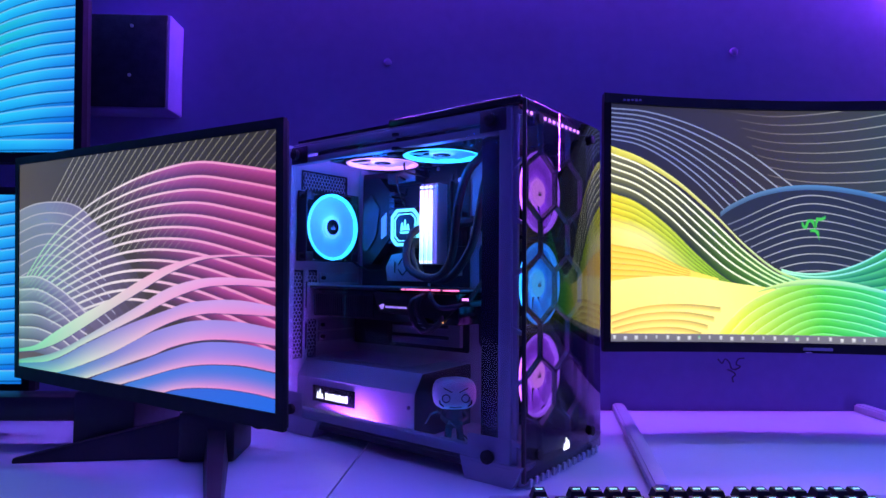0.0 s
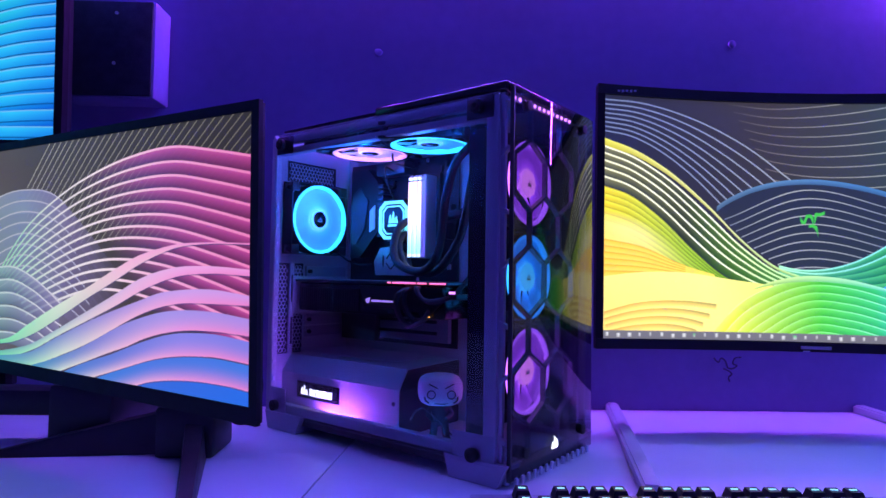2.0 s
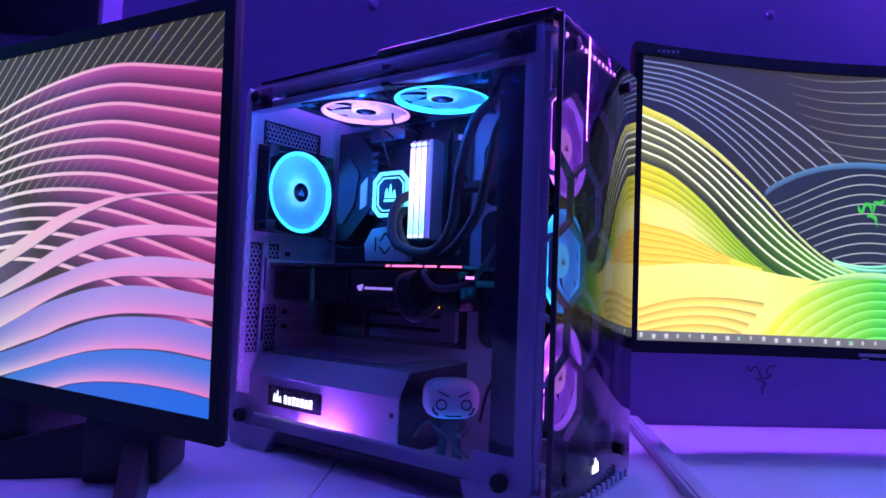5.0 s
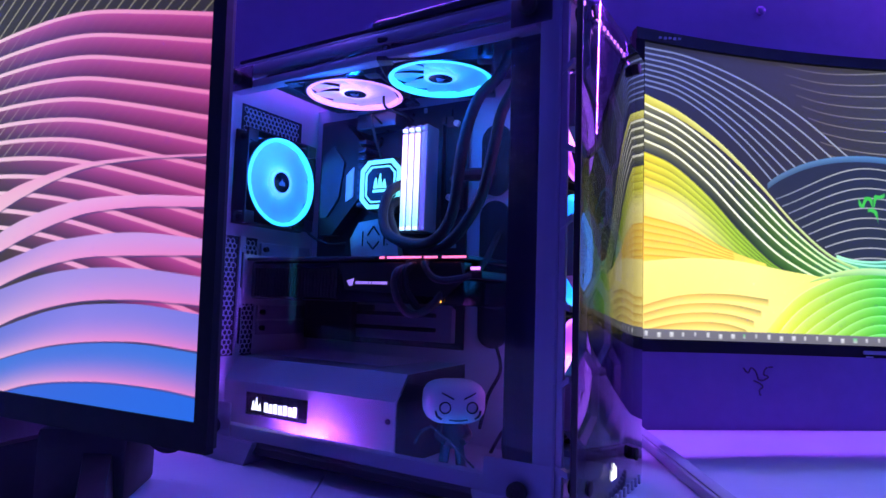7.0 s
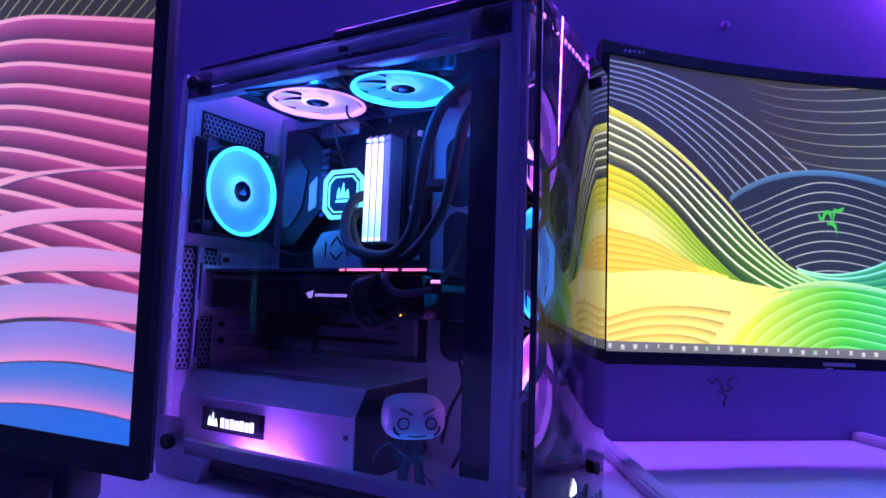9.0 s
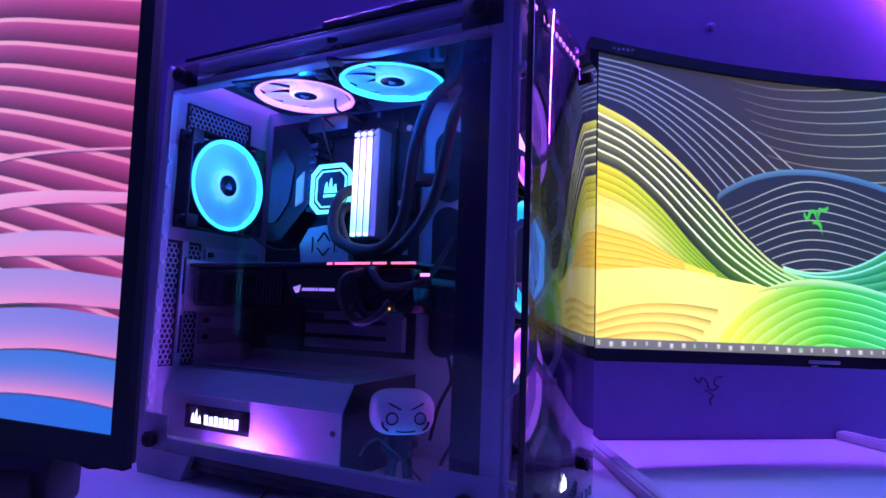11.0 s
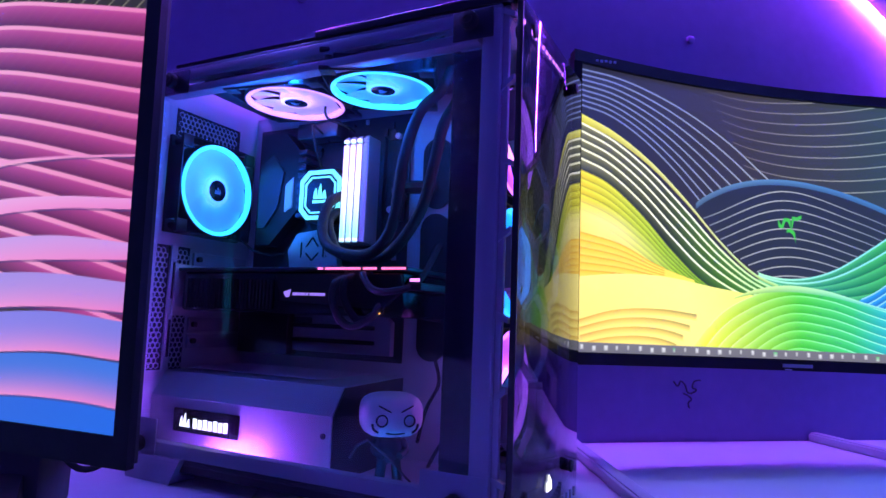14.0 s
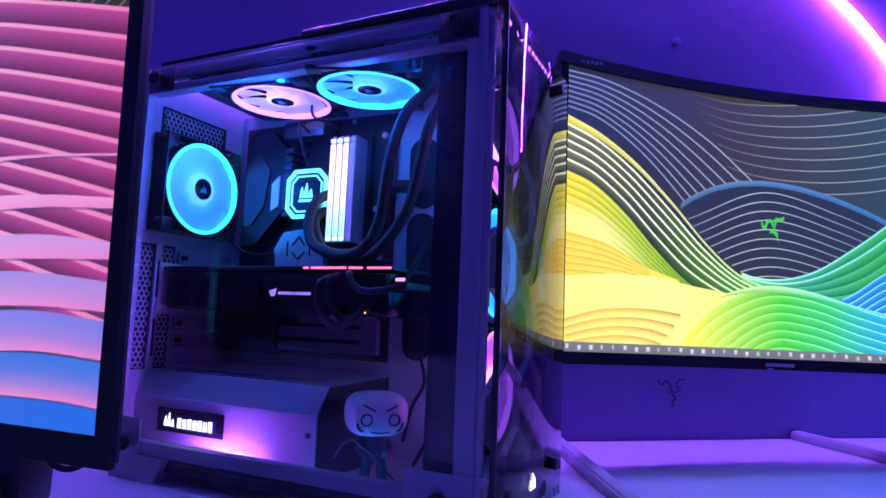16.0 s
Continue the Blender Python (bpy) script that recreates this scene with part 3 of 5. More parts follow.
    for i, (top, foot, c0, c1, late) in enumerate(swells):
        a, b = curve(top, s), curve(foot, s)
        if i == 5:
            c.fill(b, b + 0.5, [(0, (0.04, 0.16, 0.40)), (0.5, (0.05, 0.13, 0.60)), (1, (0.02, 0.14, 0.74))], (0.02, 0.15, 0.80))
        c.fill(a, b, c0, c1, power=late)
        c.stroke(b + 0.002, 0.004, (0.06, 0.05, 0.20), alpha=0.7)
    return c.a


def waves_blue(w, h):
    """Bright blue ribbons that sweep up to one side, with a green gleam, and flatten towards the foot."""
    c = Canvas(w, h, (0.0, 0.16, 0.45))
    s = c.sx
    for i in range(20):
        foot = 0.10 + 0.056 * i
        rise = float(np.interp(foot, [0.1, 0.45, 0.8, 0.95, 1.1], [0.20, 0.15, 0.09, 0.0, -0.08]))
        a = curve([(0.0, foot - 0.05), (0.35, foot - 0.09), (0.55, foot + 0.02), (0.72, foot), (0.80, foot - 0.45 * rise), (0.90, foot - 0.82 * rise), (1.0, foot - rise)], s)
        c.fill(a, a + 0.085, [(0.0, (0.05, 0.62, 0.92)), (0.7, (0.01, 0.50 + 0.16 * math.sin(2.1 * i), 0.88)), (0.88, (0.03, 0.56, 0.95)), (1, (0.02, 0.36, 0.92))], [(0, (0.0, 0.12, 0.5)), (0.8, (0.0, 0.20, 0.72)), (1, (0.0, 0.09, 0.62))], power=0.75)
        if i in (5, 6, 7, 17, 18):
            c.fill(a + 0.004, a + 0.050, (0.02, 0.55, 0.42), (0.0, 0.36, 0.60), s1=0.93, alpha=0.65 * np.clip((0.95 - c.s) / 0.18, 0, 1))
        c.stroke(a - 0.003, 0.006, (0.35, 0.85, 1.0), alpha=0.45)
        c.stroke(a + 0.052, 0.007, (0.0, 0.03, 0.16), s0=0.60 + 0.035 * (i % 6), alpha=0.75)
    return c.a


def screen_mesh(name, picture, width, height, bow, mat):
    """A fine sheet of coloured cells, bowed to a radius where the panel is curved. x along the width, z up, facing -y."""
    h, w = picture.shape[:2]
    gx, gz = np.meshgrid(np.linspace(-width / 2, width / 2, w + 1), np.linspace(height / 2, -height / 2, h + 1))
    gy = -(bow - np.sqrt(bow ** 2 - gx ** 2)) if bow else gx * 0
    verts = np.stack([gx, gy, gz], -1).reshape(-1, 3)
    i = (np.arange(h)[:, None] * (w + 1) + np.arange(w)[None]).ravel()
    faces = np.stack([i, i + w + 1, i + w + 2, i + 1], -1)
    me = bpy.data.meshes.new(name)
    me.from_pydata(verts.tolist(), [], faces.tolist())
    col = me.color_attributes.new("picture", "FLOAT_COLOR", "CORNER")
    rgba = np.ones((h * w, 4), np.float32)
    rgba[:, :3] = picture.reshape(-1, 3)
    col.data.foreach_set("color", np.repeat(rgba, 4, axis=0).ravel())
    me.materials.append(mat)
    return me


M_SCREEN = screen_material("lit_screen", 1.1)


def bowed_slab(width, z0, z1, y0, y1, bow, n=40, bevel=0.0):
    """A slab along x whose depth follows the bow of the panel."""
    bm = bmesh.new()
    rows = []
    for i in range(n + 1):
        x = -width / 2 + width * i / n
        d = -(bow - math.sqrt(bow ** 2 - x * x)) if bow else 0
        rows.append([bm.verts.new((x, y + d, z)) for y, z in ((y0, z0), (y1, z0), (y1, z1), (y0, z1))])
    for a, b in zip(rows, rows[1:]):
        for k in range(4):
            bm.faces.new((a[k], a[(k + 1) % 4], b[(k + 1) % 4], b[k]))
    bm.faces.new(rows[0][::-1]), bm.faces.new(rows[-1])
    return bm


def monitor(at, width, height, bow, picture, rim, chin, label, name="monitor", thick=0.03):
    m = thing(name, at, label, "monitor", group="monitors on the desk")
    scr = new("screen", screen_mesh("screen", picture, width, height, bow, M_SCREEN))
    scr.parent = m
    scr["label"] = "lit panel with a picture of layered waves"
    W, H = width / 2, height / 2
    n = 40 if bow else 1
    lip = -0.006 if bow else -0.0012
    part("bezel_top", bowed_slab(width + 2 * rim, H, H + rim + (0.004 if bow else 0), lip, thick * 0.5, bow, n), M_BEZEL, m)
    part("bezel_bottom", bowed_slab(width + 2 * rim, -H - chin, -H, lip, thick * 0.5, bow, n), M_BEZEL, m)
    edge = -(bow - math.sqrt(bow ** 2 - W * W)) if bow else 0
    for sgn in (-1, 1):
        x0, x1 = sorted((sgn * W, sgn * (W + rim)))
        part("bezel_side", B(x0, x1, edge + lip, edge + thick * 0.5, -H, H), M_BEZEL, m)
    part("back_cover", bowed_slab(width + 2 * rim - 0.004, -H - chin + 0.002, H + rim + (0.004 if bow else 0) - 0.002, thick * 0.5, thick, bow, n), M_BLACK, m)
    return m


RIGHT = pose(0.6339, 1.0358, 0.3452, -0.8, 0.43, -4.07)
right = monitor(RIGHT, 0.700, 0.394, 1.5, waves_warm(720, 405) * 1.15, 0.012, 0.016, "large curved black monitor with a yellow and green wave wallpaper", thick=0.024)
LEFT = pose(-0.4001, 0.8023, 0.2638, 1.92, 0.60, -32.46)
left = monitor(LEFT, 0.527, 0.2965, 0, waves_pink(720, 405) * 0.95, 0.011, 0.018, "flat black monitor with a pink and blue wave wallpaper", thick=0.009)
blue = waves_blue(400, 225)
upper = monitor(pose(-0.841, 0.983, 0.588, 0, -1, 1.5), 0.527, 0.2965, 0, blue, 0.012, 0.016, "black monitor raised above the others with a blue wave wallpaper")
lower = monitor(pose(-0.915, 0.997, 0.230, 0, 0, 1.5), 0.527, 0.2965, 0, blue, 0.012, 0.016, "black monitor with a blue wave wallpaper")

# ---- the computer case: x across the front, y to the rear, z up ----
def hex_sheet(bm, x0, x1, y0, y1, r, web, z0, z1, m=Matrix()):
    """A sheet pierced by six-sided holes."""
    dx, dy = r * math.sqrt(3), r * 1.5
    ny, nx = int((y1 - y0) / dy), int((x1 - x0) / dx)
    for j in range(ny):
        for i in range(nx - (j % 2)):
            cx, cy = x0 + dx * (i + 0.5 + 0.5 * (j % 2)), y0 + dy * (j + 0.5)
            rows = []
            for rad, z in ((r, z0), (r - web, z0), (r - web, z1)):
                rows.append([bm.verts.new(m @ Vector((cx + rad * math.sin(math.pi * k / 3), cy + rad * math.cos(math.pi * k / 3), z))) for k in range(6)])
            for a, b in zip(rows, rows[1:]):
                for k in range(6):
                    bm.faces.new((a[k], a[(k + 1) % 6], b[(k + 1) % 6], b[k]))
    return bm


def sail(bm, cx, cz, size, y0, y1, axis="x"):
    """A plain mark of three leaning blades."""
    for k in range(3):
        a = cx + size * (0.34 * k - 0.34)
        tall = size * (0.55, 0.95, 0.70)[k]
        prism(bm, [(a - 0.15 * size, cz - size * 0.45), (a + 0.15 * size, cz - size * 0.45), (a + 0.10 * size, cz - size * 0.45 + tall * 0.6), (a - 0.02 * size, cz - size * 0.45 + tall)], axis, y0, y1)
    return bm


case = thing("computer_case", CASE, "white computer case with glass panels, lit from within by fans", "computer case")
part("bottom_tray", B(0.0125, 0.226, 0.016, 0.456, 0.038, 0.0464, bevel=0.002), M_WHITE, case)
part("side_rail", B(-0.001, 0.012, 0.034, 0.440, 0.0535, 0.0675, bevel=0.0015), M_FRAME_SHADED, case)
# black filler set back below the rail, standing in for shade in the gap
part("under_rail", B(0.004, 0.012, 0.034, 0.440, 0.0385, 0.0535, bevel=0.001), M_BLACK, case, "black strip for the shade under the rail")
part("rear_panel", B(0.004, 0.226, 0.454, 0.458, 0.040, 0.500, bevel=0.001), M_WHITE, case)
part("far_panel", B(0.226, 0.232, 0.02, 0.454, 0.047, 0.500, bevel=0.001), M_BLACK, case)
tray = part("motherboard_tray", B(0.170, 0.174, 0.128, 0.454, 0.047, 0.490, bevel=0.0008), M_WHITE, case)
part("front_pillar", B(-0.001, 0.010, 0.012, 0.031, 0.040, 0.494, bevel=0.003), M_FRAME_SHADED, case)
part("inner_pillar", B(0.010, 0.024, 0.030, 0.064, 0.047, 0.462, bevel=0.002), M_GLOSS, case, "dark inner pillar")
part("inner_pillar", B(0.205, 0.226, 0.030, 0.064, 0.047, 0.462, bevel=0.002), M_BLACK, case)
part("fan_bracket", B(0.024, 0.030, 0.056, 0.064, 0.047, 0.462, bevel=0.001), M_BLACK, case)
part("rear_pillar", B(-0.001, 0.010, 0.4445, 0.456, 0.040, 0.494, bevel=0.003), M_FRAME_SHADED, case)
part("top_rail", B(-0.001, 0.014, 0.034, 0.440, 0.464, 0.474, bevel=0.002), M_GREY, case)
part("top_rail", B(-0.001, 0.010, 0.034, 0.440, 0.480, 0.494, bevel=0.002), M_GREY, case)
part("roof", B(0.0, 0.226, 0.012, 0.440, 0.4942, 0.4970, bevel=0.001), M_GREY, case)
part("top_glass", B(0.002, 0.224, 0.004, 0.430, 0.4990, 0.5035, bevel=0.0015), M_TOPGLASS, case, "smoked glass top panel")
part("top_cover", B(-0.002, 0.226, -0.001, 0.222, 0.4955, 0.5085, bevel=0.004, seg=3), M_GLOSS, case, "black plastic top cover")
part("side_glass", B(-0.007, -0.003, 0.008, 0.432, 0.050, 0.4935, bevel=0.0012), M_GLASS, case, "tinted glass side panel")
part("front_glass", B(0.004, 0.222, -0.006, -0.002, 0.034, 0.503, bevel=0.0012), M_FRONT, case, "smoked glass front panel")
part("front_glass_edge", B(0.0020, 0.0042, -0.0075, -0.0018, 0.034, 0.503, bevel=0.0006), M_BLACK, case, "black edge of the front glass")
part("front_base", B(0.006, 0.222, 0.0, 0.018, 0.0275, 0.044, bevel=0.002), M_GREY, case)
for i in range(14):
    part("base_slot", B(0.012 + i * 0.0145, 0.017 + i * 0.0145, -0.0095, -0.0065, 0.028, 0.038, bevel=0.0008), M_WHITE, case)
for y, z in ((0.039, 0.061), (0.039, 0.480), (0.420, 0.066), (0.420, 0.478)):
    turn = Matrix.Translation((-0.007, y, z)) @ Matrix.Rotation(radians(-90), 4, "Y")
    bm = disc(bmesh.new(), 0.0085, 0.0, 0.008, 24, turn, bevel=0.0015)
    part("glass_knob", ring(bm, 0.003, 0.0045, 0.008, 0.0092, 16, turn), M_RUBBER, case, "black thumb screw")
    y0, y1, z0, z1 = (y - 0.020, y + 0.020, z - 0.014, z + 0.014) if z > 0.3 else (y - 0.027, y + 0.036, 0.0385, 0.084) if y < 0.2 else (y - 0.017, y + 0.024, 0.0485, 0.092)
    part("knob_plate", B(-0.0025, -0.0012, y0, y1, z0, z1, bevel=0.0005), M_BLACK if z > 0.3 else M_FRAME_SHADED, case)
for x, z in ((0.038, 0.061), (0.038, 0.484), (0.192, 0.061), (0.192, 0.484)):
    turn = Matrix.Translation((x, -0.006, z)) @ Matrix.Rotation(radians(90), 4, "X")
    bm = disc(bmesh.new(), 0.0065, 0.0, 0.0025, 24, turn, bevel=0.0008)
    disc(bm, 0.0075, -0.016, -0.005, 18, turn)
    part("glass_knob", bm, M_RUBBER, case, "black thumb screw")
for y0, y1 in ((0.372, 0.448), (0.004, 0.082)):
    for x in (-0.004, 0.190):
        part("foot", prism(bmesh.new(), [(y0 + 0.004, 0.0262), (y1 - 0.004, 0.0262), (y1 + 0.004, 0.0535), (y1 - 0.010, 0.0535), (y0 - 0.010, 0.0535)], "x", x, x + 0.034), M_FRAME_SHADED, case, "flared white foot")

# honeycomb front frame, behind the front glass and round its near side
bm = bmesh.new()
R6 = 0.0455
DX = R6 * math.sqrt(3)
for j in range(-1, 9):
    for i in range(-1, 4):
        cx, cz = 0.115 + DX * (i - 1 + 0.5 * (j % 2)), 0.0625 + j * R6 * 1.5
        nodes = [(cx + R6 * math.sin(math.pi * k / 3), cz + R6 * math.cos(math.pi * k / 3)) for k in range(6)]
        for k in range(3):
            (xa, za), (xb, zb) = nodes[k], nodes[k + 1]
            if min(xa, xb) < 0.006 or max(xa, xb) > 0.226 or min(za, zb) < 0.03 or max(za, zb) > 0.496:
                continue
            d = Vector((xb - xa, 0, zb - za))
            side = Vector((d.z, 0, -d.x)).normalized() * 0.0016
            a, b = Vector((xa, 0, za)), Vector((xb, 0, zb))
            vs = [bm.verts.new(p + Vector((0, y, 0))) for y in (0.010, 0.017) for p in (a - side, a + side, b + side, b - side)]
            for f in ((0, 1, 2, 3), (7, 6, 5, 4), (0, 4, 5, 1), (1, 5, 6, 2), (2, 6, 7, 3), (3, 7, 4, 0)):
                bm.faces.new([vs[q] for q in f])
part("honeycomb_frame", bm, M_GREY, case, "grey honeycomb front frame")
part("front_border", B(0.004, 0.010, 0.006, 0.014, 0.030, 0.496, bevel=0.001), M_GREY, case)
part("front_border", B(0.222, 0.228, 0.006, 0.014, 0.030, 0.496, bevel=0.001), M_GREY, case)
for i in range(7):
    z = 0.075 + 0.068 * i
    part("side_strut", prism(bmesh.new(), [(0.0, z + (0.010 if i % 2 else 0.0)), (0.0, z + 0.005 + (0.010 if i % 2 else 0.0)), (0.015, z + 0.012 - (0.008 if i % 2 else 0.0)), (0.015, z + 0.006 - (0.008 if i % 2 else 0.0))], "x", 0.002, 0.008), M_GREY, case)

# pierced sheets at the rear, cable grommets, slot covers
TO_REAR = Matrix(((1, 0, 0, 0), (0, 0, -1, 0.451), (0, 1, 0, 0), (0, 0, 0, 1)))
# black sheets behind the pierced steel stand in for the dark beyond its holes
part("vent_dark", B(0.030, 0.135, 0.4518, 0.4535, 0.428, 0.462), M_BLACK, case)
part("rear_vent", hex_sheet(bmesh.new(), 0.032, 0.132, 0.428, 0.462, 0.0040, 0.0010, 0.0, -0.0012, TO_REAR), M_WHITE, case, "white pierced steel vent")
part("vent_dark", B(0.012, 0.066, 0.4518, 0.4535, 0.140, 0.290), M_BLACK, case)
part("rear_vent", hex_sheet(bmesh.new(), 0.012, 0.036, 0.142, 0.288, 0.0040, 0.0010, 0.0, -0.0012, TO_REAR), M_WHITE, case, "white pierced steel vent")
part("rear_vent", hex_sheet(bmesh.new(), 0.044, 0.066, 0.142, 0.288, 0.0040, 0.0010, 0.0, -0.0012, TO_REAR), M_WHITE, case, "white pierced steel vent")
part("slot_web", B(0.0355, 0.0445, 0.448, 0.4515, 0.140, 0.290, bevel=0.0005), M_WHITE, case)
for z in (0.155, 0.225):
    part("slot", B(0.0385, 0.0415, 0.4465, 0.4482, z, z + 0.045, bevel=0.0006), M_BLACK, case)
for i in range(6):
    z = 0.165 + i * 0.0205
    part("slot_cover", B(0.070, 0.160, 0.4475, 0.4515, z, z + 0.0175, bevel=0.0008), M_BLACK if i in (3, 4) else M_GREY, case)
    part("slot_screw", disc(bmesh.new(), 0.0035, 0, 0.005, 10, Matrix.Translation((0.076, 0.448, z + 0.009)) @ Matrix.Rotation(radians(90), 4, "X")), M_BLACK, case)
for z0, z1 in ((0.345, 0.434), (0.256, 0.340), (0.162, 0.246)):
    bm = bmesh.new()
    pts = []
    for k in range(24):
        a = 2 * math.pi * k / 24
        pts.append((0.156 + 0.0195 * math.cos(a), (z0 + z1) / 2 + ((z1 - z0) / 2 - 0.020) * (1 if math.sin(a) >= 0 else -1) + 0.0195 * math.sin(a)))
    prism(bm, pts, "x", 0.1655, 0.1715)
    part("grommet", bm, M_RUBBER, tray, "black rubber cable grommet")
part("tray_clip", B(0.1660, 0.1700, 0.130, 0.137, 0.336, 0.346, bevel=0.001), M_BLACK, tray)
part("tray_clip", B(0.1660, 0.1700, 0.130, 0.137, 0.405, 0.413, bevel=0.001), M_BLACK, tray)

# power supply shroud with its lit plate
shroud = part("power_supply_shroud", prism(bmesh.new(), [(0.028, 0.047), (0.028, 0.112), (0.046, 0.139), (0.166, 0.142), (0.166, 0.047)], "y", 0.192, 0.452), M_WHITE, case, "white steel shroud over the power supply")
# the shroud is solid; a black plate paints the unlit hollow at its end
part("end_plate", prism(bmesh.new(), [(0.029, 0.047), (0.029, 0.1115), (0.0465, 0.1385), (0.165, 0.1415), (0.165, 0.047)], "y", 0.190, 0.1915), M_BLACK, shroud, "black plate for the dark inside of the open end")
part("top_vent", hex_sheet(bmesh.new(), 0.060, 0.160, 0.235, 0.440, 0.0030, 0.0009, 0.1425, 0.1440), M_WHITE, shroud)
part("screw", disc(bmesh.new(), 0.003, 0, 0.002, 14, Matrix.Translation((0.028, 0.201, 0.092)) @ Matrix.Rotation(radians(-90), 4, "Y"), bevel=0.0005), M_SINK, shroud)
plate = part("name_plate", B(0.0262, 0.0282, 0.312, 0.411, 0.075, 0.101, bevel=0.0006), M_GLOSS, shroud, "black plate with a lit white mark")
M_MARK = glowing("white_mark", (0.95, 0.97, 1.0), 2.2)
part("mark", sail(bmesh.new(), 0.392, 0.0885, 0.016, 0.0256, 0.0264), M_MARK, plate)
for i in range(7):
    bm = B(0.0256, 0.0264, 0.3735 - i * 0.0077, 0.3790 - i * 0.0077, 0.0805, 0.0915 - 0.0012 * (i % 2), bevel=0.0003)
    part("mark", bm, M_MARK, plate)
part("front_mark", sail(bmesh.new(), 0.111, 0.060, 0.016, -0.0072, -0.0064, "y"), M_MARK, case, "small white mark on the glass")


# ---- fans ----
def fan_material(name, color, core, strength):
    """Milky blades lit from the hub and the rim: brighter near both."""
    m = material(name, (0.55, 0.55, 0.60), 0.45)
    n, l = m.node_tree.nodes, m.node_tree.links
    b = n["Principled BSDF"]
    co, sep, ln = n.new("ShaderNodeTexCoord"), n.new("ShaderNodeVectorMath"), n.new("ShaderNodeMapRange")
    sep.operation = "LENGTH"
    flat = n.new("ShaderNodeVectorMath")
    flat.operation = "MULTIPLY"
    flat.inputs[1].default_value = (1, 1, 0)
    l.new(co.outputs["Object"], flat.inputs[0]), l.new(flat.outputs[0], sep.inputs[0])
    ramp = n.new("ShaderNodeValToRGB")
    e = ramp.color_ramp.elements
    e[0].position, e[0].color = 0.30, (*core, 1)
    e[1].position, e[1].color = 0.62, (*[c * 0.55 for c in color], 1)
    for p, k in ((0.42, 1.05), (0.93, 0.62), (1.0, 1.0)):
        q = e.new(p)
        q.color = (*[c * k for c in color], 1)
    ln.inputs[1].default_value, ln.inputs[2].default_value = 0.0, 0.0575
    l.new(sep.outputs["Value"], ln.inputs[0]), l.new(ln.outputs[0], ramp.inputs[0])
    l.new(ramp.outputs[0], b.inputs["Emission Color"])
    b.inputs["Emission Strength"].default_value = strength
    return m


FAN_CYAN = fan_material("cyan_fan_blades", (0.006, 0.22, 1.0), (0.12, 0.50, 1.0), 1.2)
FAN_PINK = fan_material("pink_fan_blades", (0.52, 0.22, 0.90), (0.95, 0.50, 1.0), 1.2)
FRONT_CYAN = fan_material("cyan_front_blades", (0.0, 0.24, 1.0), (0.05, 0.55, 1.0), 3.2)
FRONT_PINK = fan_material("pink_front_blades", (0.36, 0.05, 0.90), (0.90, 0.26, 1.0), 2.8)
RIM_CYAN = glowing("cyan_fan_rim", (0.02, 0.55, 1.0), 2.6)
RIM_PINK = glowing("pink_fan_rim", (0.75, 0.25, 1.0), 1.6)
FRIM_CYAN = glowing("cyan_front_rim", (0.02, 0.30, 1.0), 3.0)
FRIM_PINK = glowing("pink_front_rim", (0.45, 0.12, 1.0), 3.0)


def case_fan(at, blades, rim, tone, cap_mat=None):
    """A 120 mm fan that blows along its z, with a square frame, a lit rim, blades and a hub."""
    f = thing("case_fan", CASE @ at, "black case fan with milky blades lit " + tone, "fan", group="case fans")
    bm = ring(bmesh.new(), 0.0580, 0.0596, -0.025, 0, 48)
    for sx in (-1, 1):
        for sy in (-1, 1):
            x0, x1 = sorted((sx * 0.044, sx * 0.060))
            y0, y1 = sorted((sy * 0.044, sy * 0.060))
            for z0, z1 in ((-0.005, 0), (-0.025, -0.020)):
                box(bm, x0, x1, y0, y1, z0, z1, bevel=0.0012)
            disc(bm, 0.0045, -0.021, -0.004, 10, Matrix.Translation((sx * 0.0515, sy * 0.0515, 0)))
        x0, x1 = sorted((sx * 0.0585, sx * 0.060))
        box(bm, x0, x1, -0.045, 0.045, -0.025, 0)
        box(bm, -0.045, 0.045, x0, x1, -0.025, 0)
    part("frame", bm, M_BLACK, f)
    part("light_ring", ring(bmesh.new(), 0.0535, 0.0578, -0.006, 0.0004, 56), rim, f, "lit milky rim")
    first = None
    for k in range(9):
        if first is None:
            bm = bmesh.new()
            rows = []
            for i in range(7):
                r = 0.019 + (0.0545 - 0.019) * i / 6
                lean = 0.30 * (i / 6) ** 1.2
                rows.append([bm.verts.new((r * math.cos(lean + q * 0.96), r * math.sin(lean + q * 0.96), -0.004 - 0.006 * q)) for q in (0, 0.5, 1)])
            for a, b in zip(rows, rows[1:]):
                for q in range(2):
                    bm.faces.new((a[q], a[q + 1], b[q + 1], b[q]))
            first = part("blade", bm, blades, f)
        else:
            blade = new("blade", first.data)
            blade.parent = f
            blade.matrix_basis = Matrix.Rotation(2 * math.pi * k / 9, 4, "Z")
    bm = disc(bmesh.new(), 0.0190, -0.018, -0.002, 36, bevel=0.0015)
    part("hub", bm, blades, f)
    cap = part("hub_cap", disc(bmesh.new(), 0.0135, -0.003, -0.0012, 32, bevel=0.0004), cap_mat or M_GLOSS, f, "round hub cap")
    part("mark", sail(bmesh.new(), 0.0, 0.0, 0.010, -0.0012, -0.0008, "z"), M_SILVER, cap)
    part("strut", B(-0.003, 0.003, -0.056, 0.056, -0.025, -0.021), M_BLACK, f)
    part("strut", B(-0.056, 0.056, -0.003, 0.003, -0.025, -0.021), M_BLACK, f)
    return f


